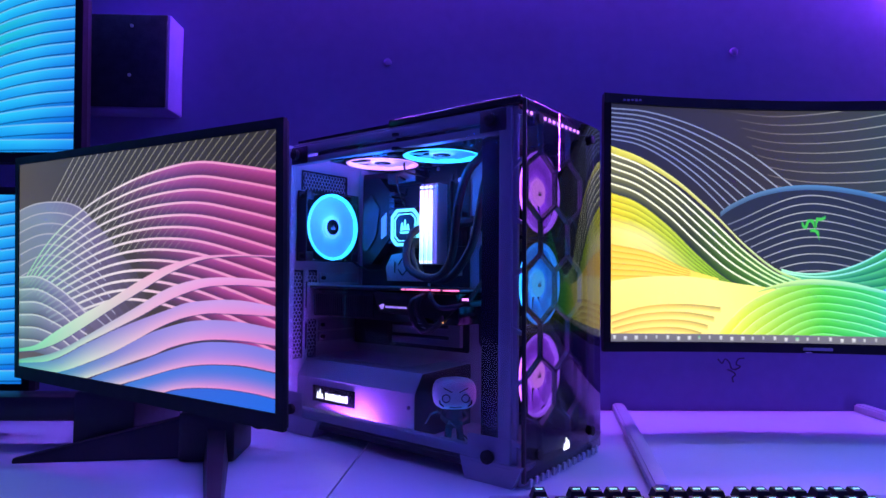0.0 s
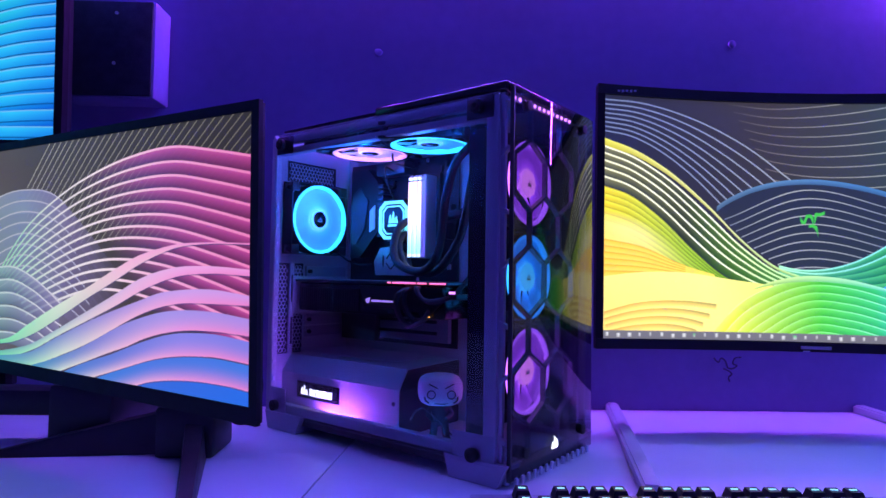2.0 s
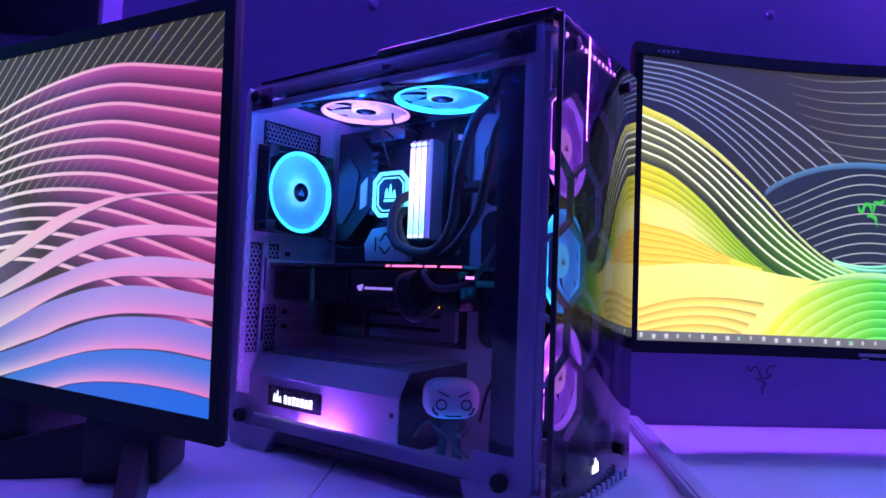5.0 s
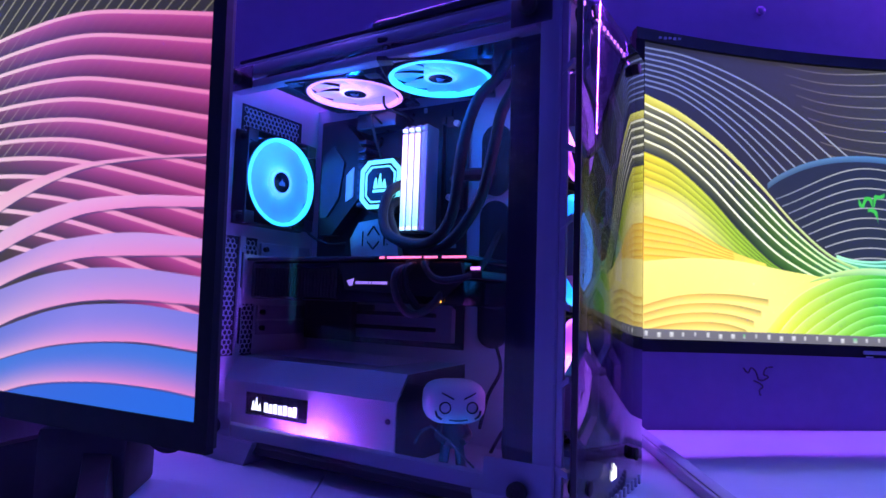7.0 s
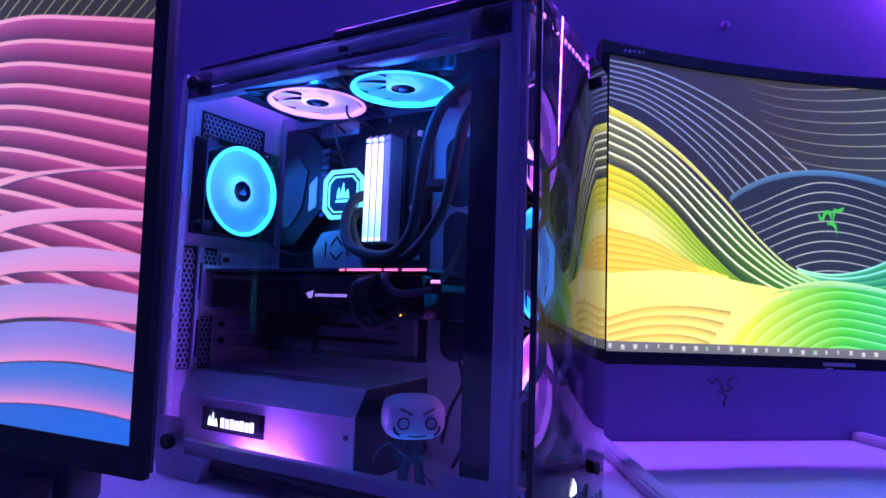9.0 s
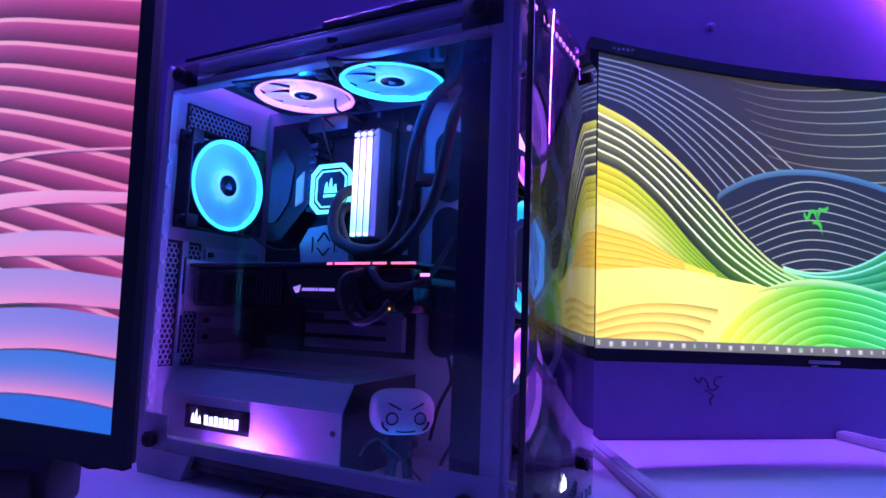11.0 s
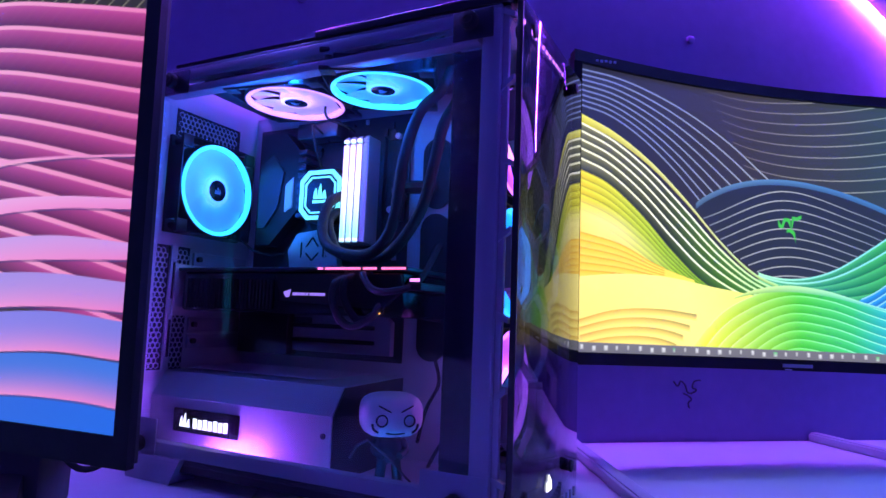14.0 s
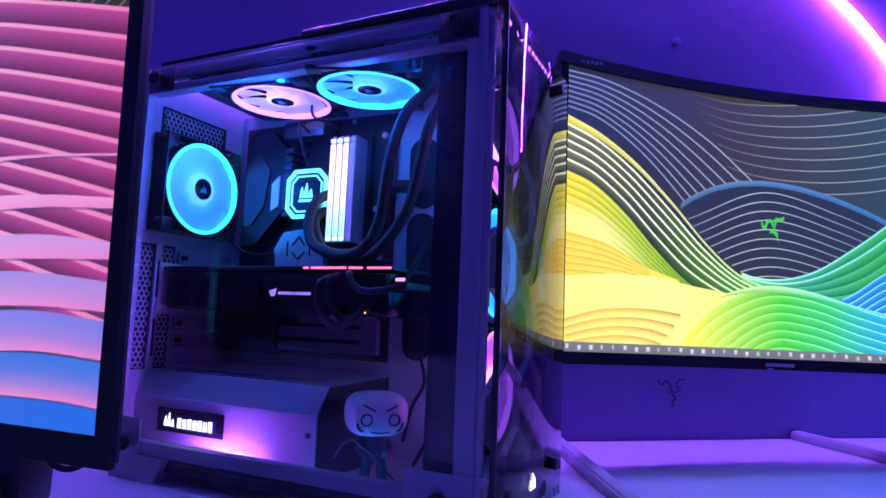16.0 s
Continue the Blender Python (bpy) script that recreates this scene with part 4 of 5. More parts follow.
def facing(x, y, z, rx, rz=0):
    return Matrix.Translation((x, y, z)) @ Matrix.Rotation(radians(rz), 4, "Z") @ Matrix.Rotation(radians(rx), 4, "X")


case_fan(facing(0.078, 0.424, 0.365, 90), FAN_CYAN, RIM_CYAN, "cyan")
case_fan(facing(0.072, 0.302, 0.462, 180, 10), FAN_PINK, RIM_PINK, "pink")
case_fan(facing(0.074, 0.181, 0.462, 180, 25), FAN_CYAN, RIM_CYAN, "cyan")
case_fan(facing(0.117, 0.037, 0.401, 90, 0), FRONT_PINK, FRIM_PINK, "pink", FRONT_PINK)
case_fan(facing(0.117, 0.037, 0.273, 90, 0), FRONT_CYAN, FRIM_CYAN, "cyan", FRONT_CYAN)
case_fan(facing(0.117, 0.037, 0.146, 90, 0), FRONT_PINK, FRIM_PINK, "pink", FRONT_PINK)


def fan_light(x, y, z, color, watts):
    """The diodes round a fan's hub, which throw its colour into the case."""
    lamp = bpy.data.lights.new("fan_diodes", "POINT")
    lamp.color, lamp.energy, lamp.shadow_soft_size = color, watts, 0.02
    ob = new("fan_diodes", lamp)
    ob.matrix_basis = CASE @ pose(x, y, z)


fan_light(0.060, 0.388, 0.385, (0.003, 0.12, 1.0), 0.50)
fan_light(0.060, 0.315, 0.440, (0.02, 0.13, 1.0), 0.34)
fan_light(0.060, 0.181, 0.440, (0.003, 0.12, 1.0), 0.42)

# ---- radiator over the top fans ----
rad = thing("radiator", CASE @ pose(0, 0, 0), "black radiator with fine fins above the top fans", "radiator")
part("tank", B(0.012, 0.132, 0.085, 0.118, 0.487, 0.4935, bevel=0.002), M_BLACK, rad)
part("tank", B(0.012, 0.132, 0.363, 0.392, 0.470, 0.4935, bevel=0.002), M_BLACK, rad)
part("core", B(0.014, 0.130, 0.118, 0.363, 0.488, 0.4935), M_SINK, rad)
for i in range(9):
    part("screw_tab", B(0.010, 0.014, 0.128 + 0.028 * i, 0.140 + 0.028 * i, 0.4745, 0.4865, bevel=0.0008), M_SINK, rad)

# ---- motherboard ----
board = thing("motherboard", CASE @ pose(0, 0, 0), "black motherboard with dark heatsinks", "motherboard")
part("circuit_board", B(0.161, 0.1645, 0.192, 0.436, 0.158, 0.468, bevel=0.0006), M_PCB, board)
part("port_cover", prism(bmesh.new(), [(0.416, 0.455), (0.375, 0.455), (0.352, 0.432), (0.336, 0.404), (0.346, 0.350), (0.392, 0.302), (0.416, 0.302)], "x", 0.141, 0.161), M_BLACK, board, "dark angular cover over the ports")
part("cover_panel", prism(bmesh.new(), [(0.412, 0.410), (0.392, 0.425), (0.372, 0.400), (0.380, 0.352), (0.400, 0.326), (0.412, 0.326)], "x", 0.1385, 0.1412), M_SINK, board, "grey raised panel")
part("cover_light", prism(bmesh.new(), [(0.368, 0.382), (0.356, 0.392), (0.356, 0.352), (0.368, 0.346)], "x", 0.1390, 0.1412), glowing("dim_cyan", (0.1, 0.45, 0.9), 0.35), board)
for i in range(9):
    part("cooling_fin", B(0.132, 0.161, 0.330, 0.343, 0.336 + 0.0105 * i, 0.342 + 0.0105 * i, bevel=0.0006), M_SINK, board)
part("heatsink", B(0.134, 0.161, 0.285, 0.350, 0.440, 0.462, bevel=0.003), M_SINK, board)
part("chipset_cover", prism(bmesh.new(), [(0.352, 0.318), (0.318, 0.322), (0.290, 0.300), (0.284, 0.272), (0.362, 0.272), (0.366, 0.296)], "x", 0.150, 0.161), M_SILVER, board, "pale engraved cover")
for a, b in (((0.336, 0.300), (0.326, 0.312)), ((0.326, 0.312), (0.316, 0.300)), ((0.336, 0.292), (0.326, 0.282)), ((0.326, 0.282), (0.316, 0.292)), ((0.344, 0.306), (0.344, 0.286)), ((0.308, 0.306), (0.308, 0.286))):
    part("engraving", tube(bmesh.new(), [(0.150, *a), (0.150, *b)], 0.0013, 6, 2), M_BLACK, board)
part("ram_slots", B(0.152, 0.161, 0.224, 0.272, 0.298, 0.438, bevel=0.001), M_BLACK, board)
part("board_plug", B(0.146, 0.161, 0.196, 0.206, 0.330, 0.386, bevel=0.001), M_BLACK, board)
part("lower_armour", prism(bmesh.new(), [(0.404, 0.222), (0.215, 0.216), (0.203, 0.206), (0.203, 0.166), (0.404, 0.166)], "x", 0.152, 0.161), M_GREY, board, "pale armour plate")
for z in (0.178, 0.196, 0.212):
    part("slot", B(0.148, 0.1525, 0.225, 0.395, z, z + 0.005, bevel=0.0008), M_BLACK, board)
part("armour_panel", B(0.1485, 0.1522, 0.372, 0.400, 0.183, 0.196, bevel=0.002), M_BLACK, board)
part("armour_panel", B(0.1485, 0.1522, 0.320, 0.350, 0.201, 0.209, bevel=0.001), M_SINK, board)
part("sound_cover", B(0.140, 0.161, 0.350, 0.434, 0.160, 0.222, bevel=0.002), M_BLACK, board)
rng = random.Random(4)
for i in range(60):
    y, z = rng.uniform(0.196, 0.43), rng.uniform(0.17, 0.46)
    r = rng.choice((0.002, 0.003, 0.004))
    if 0.222 < y < 0.42 and 0.27 < z < 0.44 and not (0.335 > y > 0.275 and (z > 0.40 or z < 0.33)):
        continue
    bm = disc(bmesh.new(), r, 0, 0.005, 10, Matrix.Translation((0.161, y, z)) @ Matrix.Rotation(radians(-90), 4, "Y")) if i % 2 else B(0.158, 0.161, y, y + 2 * r, z, z + 3 * r)
    part("component", bm, M_SILVER if i % 3 == 0 else M_BLACK, board)

# ---- memory ----
M_RAMLIGHT = bpy.data.materials.new("memory_light")
M_RAMLIGHT.use_nodes = True
nt = M_RAMLIGHT.node_tree
co, sp, rp = nt.nodes.new("ShaderNodeTexCoord"), nt.nodes.new("ShaderNodeSeparateXYZ"), nt.nodes.new("ShaderNodeValToRGB")
nt.links.new(co.outputs["Generated"], sp.inputs[0]), nt.links.new(sp.outputs["Z"], rp.inputs[0])
el = rp.color_ramp.elements
el[0].position, el[0].color = 0.0, (0.25, 0.75, 1.0, 1)
el[1].position, el[1].color = 1.0, (1.0, 0.55, 1.0, 1)
for p, k in ((0.25, (0.55, 0.75, 1.0, 1)), (0.6, (1.0, 0.80, 1.0, 1))):
    el.new(p).color = k
nt.links.new(rp.outputs[0], nt.nodes["Principled BSDF"].inputs["Emission Color"])
nt.nodes["Principled BSDF"].inputs["Emission Strength"].default_value = 1.8
M_RAMDIM = glowing("memory_light_dim", (0.20, 0.15, 1.0), 0.7)


def memory(y, lit):
    m = thing("memory_module", CASE @ pose(0.122, y, 0.300), "silver memory module with a lit top edge", "memory module", group="memory modules")
    part("heat_spreader", B(0.004, 0.034, -0.0032, 0.0032, 0.0, 0.133, bevel=0.0012), M_SILVER, m)
    part("light_bar", B(0.0, 0.0042, -0.0028, 0.0028, 0.006, 0.122, bevel=0.001), M_RAMLIGHT if lit else M_RAMDIM, m, "milky light bar")
    for z in (0.0015, 0.1245):
        part("end_light", B(0.0, 0.0040, -0.0028, 0.0028, z, z + 0.0045, bevel=0.0008), M_RAMLIGHT if lit else M_RAMDIM, m)


for i, y in enumerate((0.262, 0.2525, 0.243, 0.2335)):
    memory(y, i < 3)

# ---- pump on the processor ----
M_CYAN = glowing("cyan_light", (0.15, 0.85, 1.0), 1.6)
pump = thing("cooler_pump", CASE @ pose(0.128, 0.301, 0.363), "black cooler pump with a glowing cyan ring", "cooler pump")


def octagon(r, cut):
    return [(r, r - cut), (r - cut, r), (cut - r, r), (-r, r - cut), (-r, cut - r), (cut - r, -r), (r - cut, -r), (r, cut - r)]


part("housing", prism(bmesh.new(), octagon(0.034, 0.014), "x", 0.0, 0.030), M_BLACK, pump)
bm = bmesh.new()
outer, inner = octagon(0.0315, 0.012), octagon(0.0265, 0.010)
vs = [[bm.verts.new((x, *p)) for p in o] for o, x in ((outer, 0.0), (outer, -0.002), (inner, -0.002), (inner, 0.0))]
for a, b in zip(vs, vs[1:]):
    for k in range(8):
        bm.faces.new((a[k], a[(k + 1) % 8], b[(k + 1) % 8], b[k]))
part("light_ring", bm, M_CYAN, pump, "glowing cyan ring")
bm = bmesh.new()
outer, inner = octagon(0.0235, 0.009), octagon(0.0215, 0.008)
vs = [[bm.verts.new((x, *p)) for p in o] for o, x in ((outer, 0.0), (outer, -0.0016), (inner, -0.0016), (inner, 0.0))]
for a, b in zip(vs, vs[1:]):
    for k in range(8):
        bm.faces.new((a[k], a[(k + 1) % 8], b[(k + 1) % 8], b[k]))
part("light_ring", bm, M_CYAN, pump, "glowing cyan ring")
part("mark", sail(bmesh.new(), 0.0, 0.004, 0.020, -0.002, 0.0), M_CYAN, pump)
part("mark", B(-0.002, 0.0, -0.011, 0.011, -0.0105, -0.0070, bevel=0.0004), M_CYAN, pump)
part("fitting", disc(bmesh.new(), 0.007, 0, 0.016, 16, Matrix.Translation((0.014, -0.036, 0.004)) @ Matrix.Rotation(radians(90), 4, "X")), M_BLACK, pump)
part("fitting", disc(bmesh.new(), 0.007, 0, 0.016, 16, Matrix.Translation((0.014, -0.036, -0.014)) @ Matrix.Rotation(radians(90), 4, "X")), M_BLACK, pump)

# ---- coolant hoses ----
M_HOSE = material("braided_hose", (0.016, 0.016, 0.020), 0.5, grain=0.5, scale=300, bump=0.6)
solid("coolant_hose", tube(bmesh.new(), [(0.142, 0.266, 0.366), (0.114, 0.274, 0.350), (0.098, 0.272, 0.318), (0.086, 0.250, 0.290), (0.072, 0.191, 0.279), (0.070, 0.159, 0.308), (0.070, 0.147, 0.385), (0.076, 0.134, 0.434), (0.088, 0.116, 0.460), (0.092, 0.104, 0.4875)], 0.0062, 14), M_HOSE, "black braided coolant hose looping past the memory", "hose", CASE, group="coolant hoses")
solid("coolant_hose", tube(bmesh.new(), [(0.142, 0.266, 0.348), (0.116, 0.276, 0.328), (0.102, 0.255, 0.292), (0.092, 0.227, 0.280), (0.086, 0.175, 0.279), (0.086, 0.135, 0.324), (0.086, 0.119, 0.379), (0.088, 0.111, 0.420), (0.098, 0.098, 0.455), (0.106, 0.096, 0.4875)], 0.0062, 14), M_HOSE, "black braided coolant hose looping past the memory", "hose", CASE, group="coolant hoses")

# ---- graphics card ----
gpu = thing("graphics_card", CASE @ pose(0, 0, 0), "long black graphics card with a lit red edge", "graphics card")
part("shroud", B(0.048, 0.158, 0.128, 0.440, 0.212, 0.259, bevel=0.004), M_GLOSS, gpu)
part("backplate", B(0.044, 0.160, 0.122, 0.444, 0.2595, 0.2635, bevel=0.001), M_SINK, gpu, "dark metal backplate")
for i in range(26):
    part("heatsink_fin", B(0.0455, 0.049, 0.296 + i * 0.0052, 0.2985 + i * 0.0052, 0.216, 0.250), M_BLACK, gpu)
part("side_trim", prism(bmesh.new(), [(0.290, 0.256), (0.130, 0.256), (0.126, 0.240), (0.150, 0.220), (0.280, 0.226)], "x", 0.0435, 0.0485), M_BLACK, gpu)
part("bracket", B(0.040, 0.165, 0.4445, 0.4465, 0.205, 0.268, bevel=0.0005), M_SILVER, gpu)
M_RED = glowing("red_pink_light", (1.0, 0.16, 0.34), 2.2)
for y0, y1 in ((0.226, 0.232), (0.178, 0.222), (0.158, 0.174), (0.124, 0.152)):
    part("edge_light", B(0.0425, 0.0438, y0, y1, 0.2605, 0.2628), M_RED, gpu, "glowing red edge light")
M_VIOLET = glowing("violet_mark", (0.45, 0.28, 1.0), 0.9)
part("mark", prism(bmesh.new(), [(0.277, 0.236), (0.267, 0.239), (0.269, 0.231), (0.273, 0.230)], "x", 0.0425, 0.0436), M_VIOLET, gpu)
for i in range(3):
    part("mark", B(0.0425, 0.0436, (0.247, 0.243, 0.221)[i], (0.264, 0.2455, 0.241)[i], 0.2325, 0.2355), M_VIOLET, gpu)
part("warning_light", B(0.0425, 0.0436, 0.1515, 0.1535, 0.2150, 0.2168), glowing("amber_light", (1.0, 0.35, 0.02), 6.0), gpu, "tiny amber light")
part("power_socket", B(0.046, 0.060, 0.165, 0.200, 0.244, 0.262, bevel=0.001), M_BLACK, gpu)
part("corner_light", B(0.0425, 0.0440, 0.108, 0.118, 0.2485, 0.2515), glowing("pink_light", (0.9, 0.25, 1.0), 2.5), gpu)
part("support_arm", B(0.044, 0.160, 0.106, 0.122, 0.240, 0.2475, bevel=0.001), M_BLACK, gpu)

# ---- cables ----
def cable(points, r, label, mat=None):
    return solid("cable", tube(bmesh.new(), points, r, 8), mat or M_HOSE, label, "cable", CASE, group="cables in the case")


cable([(0.050, 0.196, 0.252), (0.030, 0.198, 0.246), (0.030, 0.201, 0.228), (0.033, 0.193, 0.209), (0.036, 0.179, 0.202), (0.040, 0.160, 0.211), (0.060, 0.152, 0.228), (0.168, 0.150, 0.222)], 0.0042, "black braided power cable hooked over the graphics card")
cable([(0.050, 0.188, 0.254), (0.034, 0.189, 0.249), (0.036, 0.192, 0.232), (0.040, 0.184, 0.215), (0.044, 0.172, 0.208), (0.060, 0.150, 0.220), (0.168, 0.148, 0.212)], 0.0042, "black braided power cable hooked over the graphics card")
cable([(0.050, 0.172, 0.254), (0.034, 0.168, 0.254), (0.032, 0.155, 0.240), (0.036, 0.136, 0.238), (0.060, 0.118, 0.250), (0.168, 0.150, 0.300)], 0.0036, "black power cable beside the graphics card")
cable([(0.158, 0.200, 0.360), (0.140, 0.195, 0.365), (0.140, 0.180, 0.368), (0.168, 0.160, 0.372)], 0.0080, "thick black cable plugged into the motherboard")
cable([(0.152, 0.310, 0.440), (0.110, 0.305, 0.448), (0.112, 0.300, 0.420), (0.130, 0.302, 0.396)], 0.0016, "thin black fan wire")
cable([(0.100, 0.280, 0.470), (0.100, 0.276, 0.452), (0.120, 0.262, 0.446), (0.150, 0.270, 0.448)], 0.0016, "thin black fan wire")
cable([(0.168, 0.150, 0.165), (0.150, 0.135, 0.140), (0.150, 0.150, 0.110), (0.160, 0.165, 0.070)], 0.0022, "thin black wire near the tray")
cable([(0.150, 0.145, 0.047), (0.140, 0.125, 0.075), (0.110, 0.110, 0.064), (0.105, 0.100, 0.052)], 0.0022, "thin black wire near the tray")
cable([(0.120, 0.425, 0.310), (0.140, 0.418, 0.296), (0.150, 0.400, 0.290), (0.158, 0.380, 0.292)], 0.0018, "thin black fan wire")

# ---- light tape inside the opening ----
M_DIODE = glowing("pink_diode", (0.32, 0.07, 1.0), 2200.0)
M_TAPE = material("white_tape", (0.6, 0.6, 0.62), 0.6, grain=0.1)
M_MILK = material("milky_diode", (0.75, 0.75, 0.78), 0.35, grain=0.05)
front_tape = thing("light_tape", CASE @ pose(0, 0, 0), "pink light tape along the top front edge of the case", "light strip")
part("backing", B(0.010, 0.170, 0.0010, 0.0018, 0.4860, 0.4940), M_TAPE, front_tape)
M_DIODE_PINK = glowing("pale_pink_diode", (0.80, 0.25, 1.0), 14.0)
for i in range(13):
    part("diode", B(0.014 + 0.012 * i, 0.018 + 0.012 * i, -0.0004, 0.0011, 0.4880, 0.4920, bevel=0.0004), M_DIODE_PINK, front_tape, "lit pink diode")
tape = thing("light_tape", CASE @ pose(0, 0, 0), "light tape with pink diodes inside the case edge", "light strip")
part("backing", B(0.0005, 0.0095, 0.4430, 0.4440, 0.062, 0.462), M_TAPE, tape)
part("backing", B(0.0125, 0.0205, 0.200, 0.430, 0.0462, 0.0472), M_TAPE, tape)
for z in (0.100, 0.128, 0.155, 0.178, 0.203, 0.230, 0.258, 0.288, 0.318, 0.348, 0.378):
    part("diode", B(0.0010, 0.0060, 0.4412, 0.4432, z, z + 0.005, bevel=0.0005), M_MILK, tape, "unlit milky diode")
for i in range(3):
    part("diode", B(0.0140, 0.0190, 0.285 + i * 0.022, 0.290 + i * 0.022, 0.0470, 0.0484, bevel=0.0004), M_DIODE, tape, "lit pink diode")

M_DIODE_BLUE = glowing("blue_diode", (0.01, 0.20, 1.0), 140.0)
M_DIODE_TOP = glowing("bright_blue_diode", (0.004, 0.13, 1.0), 1300.0)
part("backing", B(0.0125, 0.0205, 0.066, 0.186, 0.0462, 0.0472), M_TAPE, tape)
part("backing", B(0.0141, 0.0146, 0.066, 0.430, 0.4645, 0.4735), M_TAPE, tape)
for i in range(4):
    part("diode", B(0.0140, 0.0190, 0.070 + i * 0.033, 0.075 + i * 0.033, 0.0470, 0.0484, bevel=0.0004), M_DIODE_BLUE, tape, "lit blue diode")
    part("diode", B(0.0145, 0.0158, 0.090 + i * 0.085, 0.095 + i * 0.085, 0.4665, 0.4715, bevel=0.0004), M_DIODE_TOP, tape, "lit blue diode")

# ---- toy figure on the floor of the case ----
def blob(bm, x, y, z, a, b, c, power=2.0, segs=28):
    """A rounded, slightly squared ball."""
    made = bmesh.ops.create_uvsphere(bm, u_segments=segs, v_segments=segs // 2, radius=1)["verts"]
    for v in made:
        p = v.co
        n = (abs(p.x) ** power + abs(p.y) ** power + abs(p.z) ** power) ** (1 / power)
        v.co = Vector((x + p.x / n * a, y + p.y / n * b, z + p.z / n * c))
    return bm


FIG = CASE @ pose(0.058, 0.142, 0.0465, 0, 0, -48)
bm = bmesh.new()
blob(bm, 0, 0, 0.070, 0.0310, 0.0265, 0.0215, 3.2)
pale = len(bm.faces)
for sx in (-1, 1):
    tube(bm, [(sx * 0.006, 0, 0.030), (sx * 0.008, -0.001, 0.016), (sx * 0.0095, 0, 0.004)], 0.0052, 10)
    blob(bm, sx * 0.0100, -0.004, 0.0035, 0.0055, 0.0085, 0.0036, 2.6, 14)
    tube(bm, [(sx * 0.0115, 0, 0.045), (sx * 0.016, -0.003, 0.036), (sx * 0.008, -0.012, 0.031)], 0.0038, 10)
    ring(bm, 0.0046, 0.0060, -0.001, 0.0012, 24, Matrix.Translation((sx * 0.0135, -0.0258, 0.067)) @ Matrix.Rotation(radians(90), 4, "X"))
    tube(bm, [(sx * 0.005, -0.0264, 0.0752), (sx * 0.011, -0.0264, 0.0782), (sx * 0.017, -0.0252, 0.0812)], 0.0009, 6, 4)
    tube(bm, [(sx * 0.0225, -0.0240, 0.0640), (sx * 0.0210, -0.0248, 0.0590), (sx * 0.0165, -0.0258, 0.0560)], 0.0011, 6, 4)
blob(bm, 0, 0, 0.037, 0.0125, 0.0085, 0.0145, 2.4, 18)
tube(bm, [(0.020, -0.012, 0.006), (-0.004, -0.013, 0.030), (-0.024, -0.013, 0.047)], 0.0012, 6)
tube(bm, [(-0.024, -0.013, 0.047), (-0.034, -0.012, 0.042), (-0.040, -0.011, 0.030)], 0.0017, 6)
tube(bm, [(-0.009, -0.0262, 0.0555), (0.0, -0.0268, 0.0546), (0.009, -0.0262, 0.0555)], 0.0008, 6, 4)
bm.faces.ensure_lookup_table()
for f in bm.faces[pale:]:
    f.material_index = 1
fig = solid("toy_figure", bm, M_VINYL, "small vinyl toy figure with a big pale head", "toy figure", FIG)
fig.data.materials.append(material("dark_vinyl", (0.03, 0.03, 0.04), 0.4, grain=0.3, scale=90))

# ---- monitor stands ----
def leg(bm, p, q, w0, w1, h0, h1):
    """A tapered foot from p to q on the desk."""
    a, b = Vector((*p, 0)), Vector((*q, 0))
    side = Vector((b.y - a.y, a.x - b.x, 0)).normalized()
    vs = [bm.verts.new(v) for v in (a - side * w0, a + side * w0, a + side * w0 * 0.7 + Vector((0, 0, h0)), a - side * w0 * 0.7 + Vector((0, 0, h0)),
                                    b - side * w1, b + side * w1, b + side * w1 * 0.7 + Vector((0, 0, h1)), b - side * w1 * 0.7 + Vector((0, 0, h1)))]
    for f in ((0, 1, 2, 3), (7, 6, 5, 4), (0, 4, 5, 1), (1, 5, 6, 2), (2, 6, 7, 3), (3, 7, 4, 0)):
        bm.faces.new([vs[q] for q in f])
    return bm


def world_part(name, bm, mat, parent, label=""):
    ob = part(name, bm, mat, parent, label)
    ob.matrix_parent_inverse = parent.matrix_basis.inverted()
    return ob


world_part("stand_hub", B(-0.357, -0.279, 0.870, 0.955, 0.0, 0.068, bevel=0.006), M_BLACK, left, "black stand hub")
world_part("stand_leg", leg(bmesh.new(), (-0.312, 0.895), (-0.250, 0.700), 0.017, 0.010, 0.050, 0.010), M_BLACK, left)
world_part("stand_leg", leg(bmesh.new(), (-0.335, 0.915), (-0.575, 0.873), 0.020, 0.006, 0.060, 0.006), M_BLACK, left)
world_part("stand_post", B(-0.345, -0.285, 0.920, 0.960, 0.060, 0.300, bevel=0.006), M_BLACK, left)
world_part("stand_arm", B(-0.380, -0.300, 0.815, 0.925, 0.220, 0.290, bevel=0.006), M_BLACK, left)
world_part("wall_arm", B(0.590, 0.680, 1.065, WALL_Y - 0.001, 0.300, 0.390, bevel=0.006), M_BLACK, right, "black wall arm")
world_part("stand_base", B(-0.524, -0.435, 0.915, 1.090, 0.0, 0.088, bevel=0.008), M_BLACK, lower, "black block of the stand")
world_part("stand_base", B(-1.030, -0.500, 0.930, 0.975, 0.040, 0.078, bevel=0.008), M_BLACK, lower)
world_part("stand_post", B(-0.960, -0.880, 1.030, 1.080, 0.055, 0.270, bevel=0.006), M_BLACK, lower)
world_part("stand_base", B(-1.100, -0.800, 0.985, 1.150, 0.0, 0.060, bevel=0.006), M_BLACK, lower)
world_part("stand_post", B(-0.870, -0.800, 1.090, 1.140, 0.0, 0.620, bevel=0.006), M_BLACK, upper)
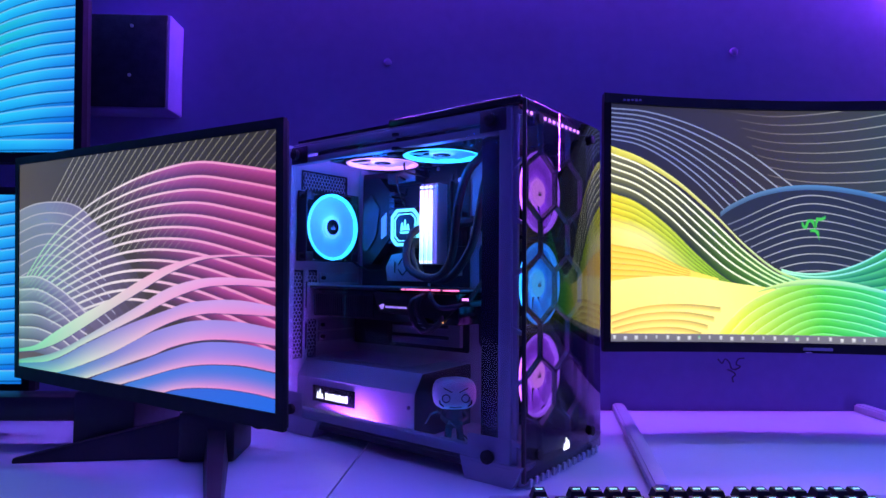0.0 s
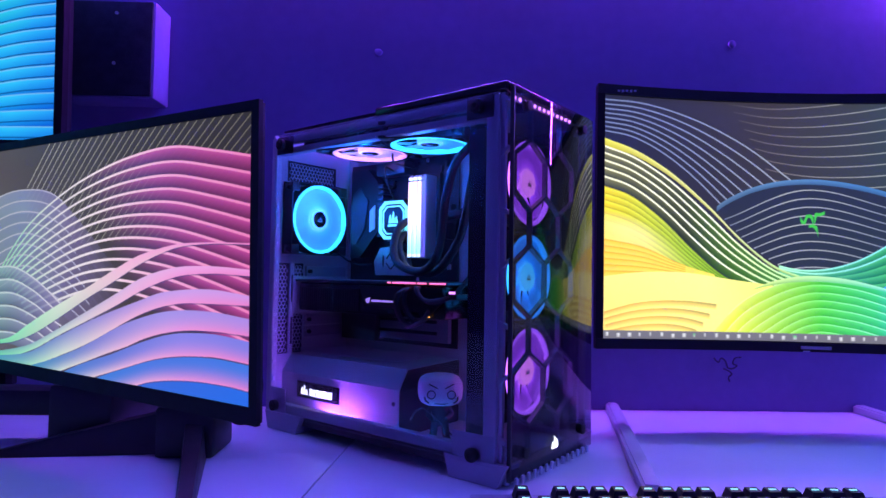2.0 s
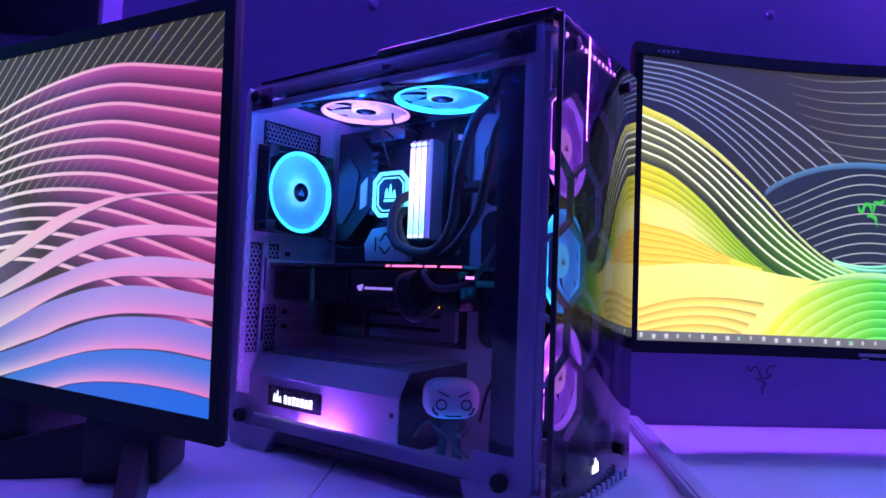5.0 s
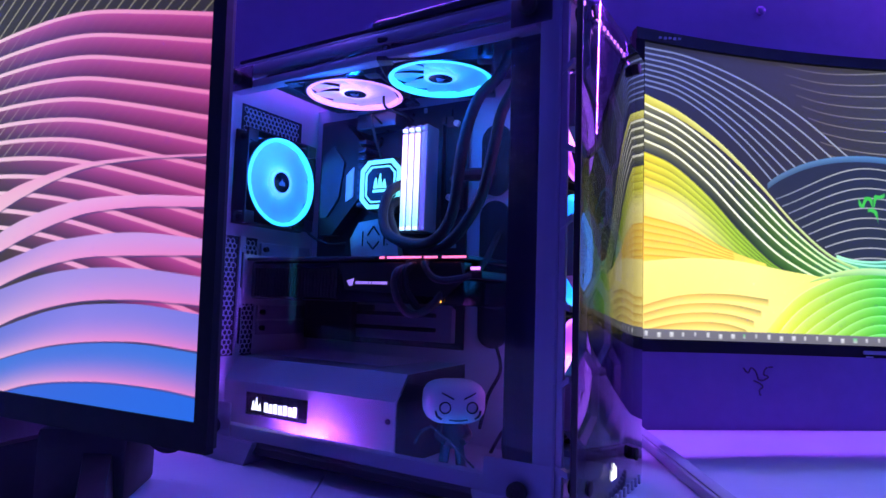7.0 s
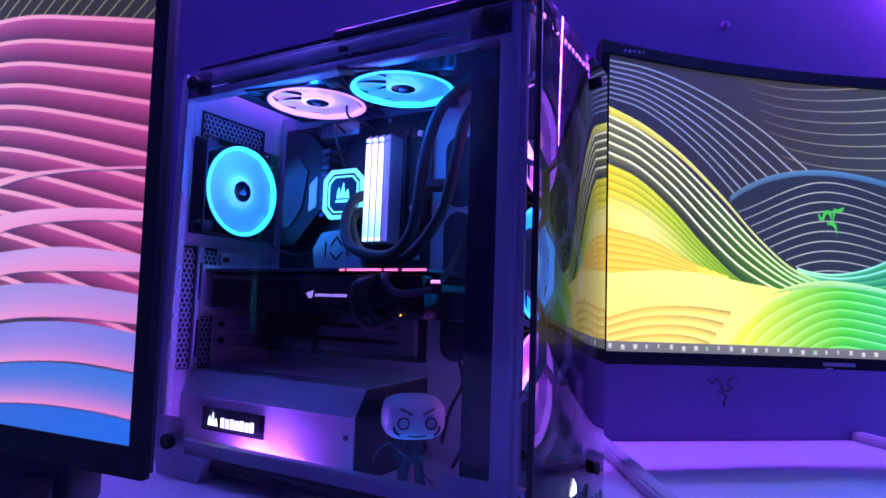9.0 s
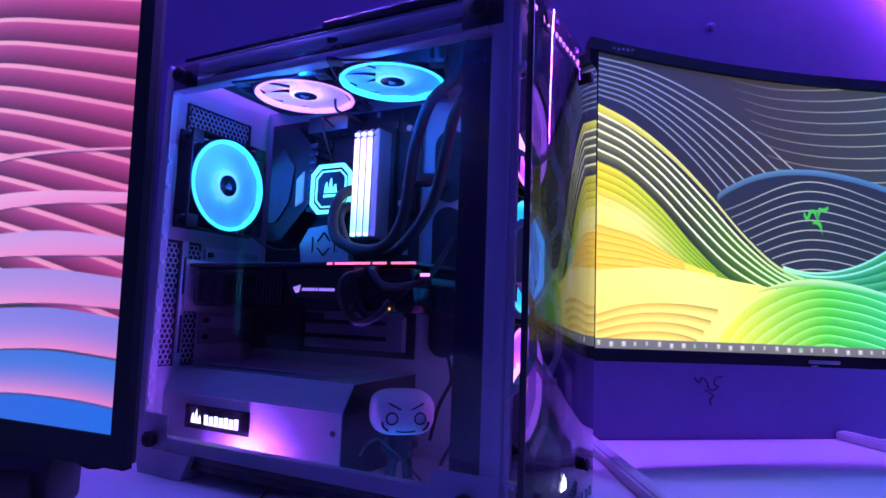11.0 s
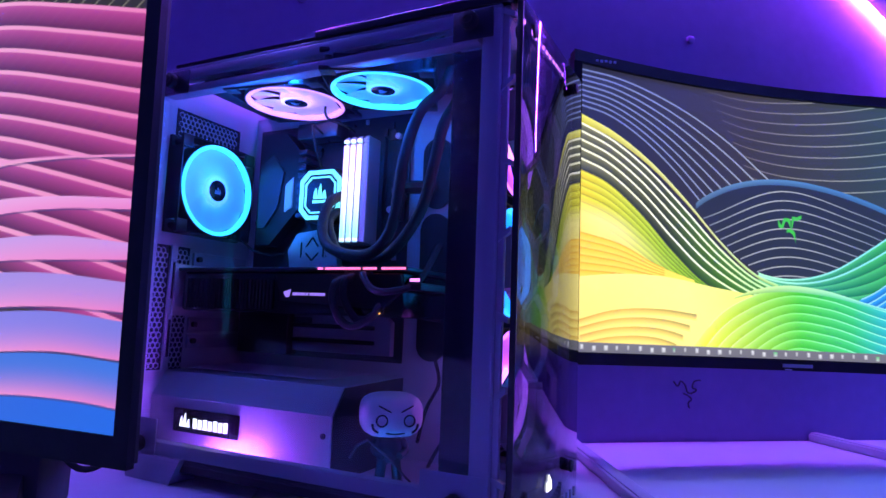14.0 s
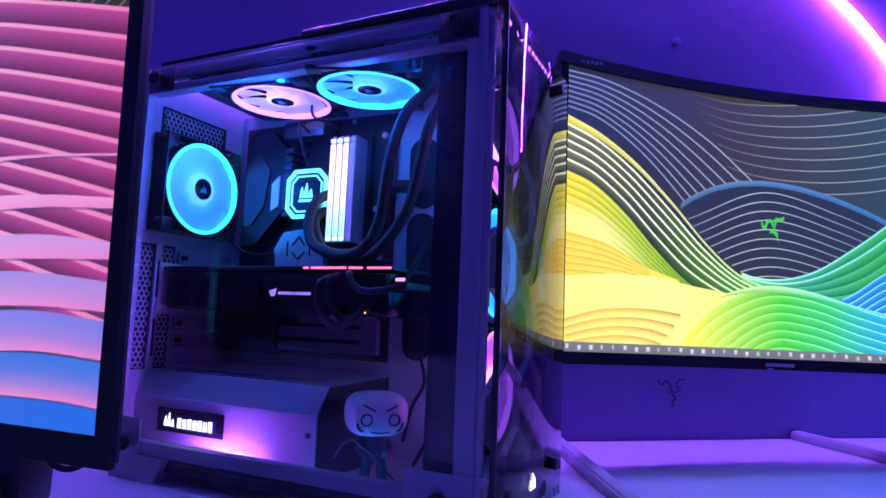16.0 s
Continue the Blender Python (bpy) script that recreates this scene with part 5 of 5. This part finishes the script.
world_part("stand_arm", B(-0.865, -0.805, 1.000, 1.092, 0.545, 0.615, bevel=0.006), M_BLACK, upper)

# marks on the right monitor, and silver bars that imitate glints on its bezel
part("maker_mark", B(-0.024, 0.024, -0.0085, -0.0062, -0.2085, -0.2035, bevel=0.0006), M_GREY, right)
part("power_light", B(-0.020, -0.010, -0.008, -0.0062, -0.2125, -0.2110), M_SILVER, right)
for i in range(5):
    part("glint", B(-0.330 + 0.0065 * i, -0.3265 + 0.0065 * i, -0.047, -0.0455, 0.2005 - 0.0008 * (i % 2), 0.2030), M_SILVER, right)

# ---- wall sticker: a plain dark squiggle ----
sticker = thing("wall_sticker", pose(0.572, WALL_Y - 0.0005, 0.081), "small dark squiggle sticker on the wall", "sticker")
M_STICK = material("dark_sticker", (0.05, 0.04, 0.10), 0.6, grain=0.2)
for pts in (((-0.026, 0.018), (-0.018, 0.010), (-0.012, 0.018), (-0.004, 0.012), (0.0, 0.0)), ((0.026, 0.020), (0.014, 0.018), (0.010, 0.008), (0.018, 0.004), (0.008, -0.002), (0.0, 0.0)),
            ((-0.008, -0.002), (0.002, -0.006), (0.008, -0.012), (0.002, -0.018), (0.004, -0.026))):
    part("stroke", tube(bmesh.new(), [(x, 0, z) for x, z in pts], 0.0014, 6), M_STICK, sticker)

# ---- wall fixings ----
for x, z in ((-0.099, 0.668), (0.582, 0.702)):
    bm = disc(bmesh.new(), 0.0075, 0, 0.006, 18, Matrix.Translation((x, WALL_Y, z)) @ Matrix.Rotation(radians(90), 4, "X"), bevel=0.002)
    solid("wall_hook", bm, M_WALL, "small white adhesive hook on the wall", "hook", group="hooks on the wall")

# ---- keyboard ----
KB = pose(0.267, 0.653, 0.0, 4.0, 0, 0)
kb = thing("keyboard", KB, "silver keyboard with black backlit keys", "keyboard")
part("top_plate", B(-0.222, 0.222, -0.135, 0.006, 0.022, 0.032, bevel=0.002), M_SILVER, kb)
part("body", B(-0.218, 0.218, -0.133, 0.004, 0.010, 0.022, bevel=0.002), M_BLACK, kb)
for x in (-0.18, 0.18):
    part("foot", B(x - 0.012, x + 0.012, -0.006, 0.002, -0.002, 0.012, bevel=0.001), M_BLACK, kb)
    part("foot", B(x - 0.012, x + 0.012, -0.130, -0.122, 0.007, 0.012, bevel=0.001), M_BLACK, kb)
M_KEYGLOW = glowing("key_legend", (0.25, 1.0, 0.85), 1.2)


def keycap(x, y, w):
    bm = bmesh.new()
    lo = [bm.verts.new((x + sx * w / 2, y + sy * 0.0085, 0.033)) for sx, sy in ((-1, -1), (1, -1), (1, 1), (-1, 1))]
    hi = [bm.verts.new((x + sx * (w / 2 - 0.003), y + sy * 0.0060 + 0.001, 0.0425)) for sx, sy in ((-1, -1), (1, -1), (1, 1), (-1, 1))]
    bm.faces.new(hi)
    for k in range(4):
        bm.faces.new((lo[k], lo[(k + 1) % 4], hi[(k + 1) % 4], hi[k]))
    key = part("key", bm, M_BLACK, kb, smooth=False)
    part("legend", B(x - 0.0035, x + 0.0035, y + 0.000, y + 0.0025, 0.0424, 0.0428), M_KEYGLOW, key)


U = 0.01905
for j in range(6):
    y = -0.006 - j * U - (0.004 if j else 0)
    cols = [0, 2, 3, 4, 5, 6.5, 7.5, 8.5, 9.5, 11, 12, 13, 14, 15.25, 16.25, 17.25] if j == 0 else [i for i in range(15)] + ([15.25, 16.25, 17.25] if j in (1, 2, 5) else [])
    for i in cols:
        keycap(-0.172 + i * U, y, 0.0178)

# ---- cable at the foot of the left monitor ----
solid("monitor_cable", tube(bmesh.new(), [(-0.299, 0.858, 0.123), (-0.274, 0.877, 0.071), (-0.260, 0.891, 0.046), (-0.246, 0.901, 0.042), (-0.235, 0.911, 0.054), (-0.231, 0.920, 0.092), (-0.247, 0.925, 0.131), (-0.300, 0.930, 0.180)], 0.0028, 8), M_RUBBER, "black cable hanging behind the flat monitor", "cable")
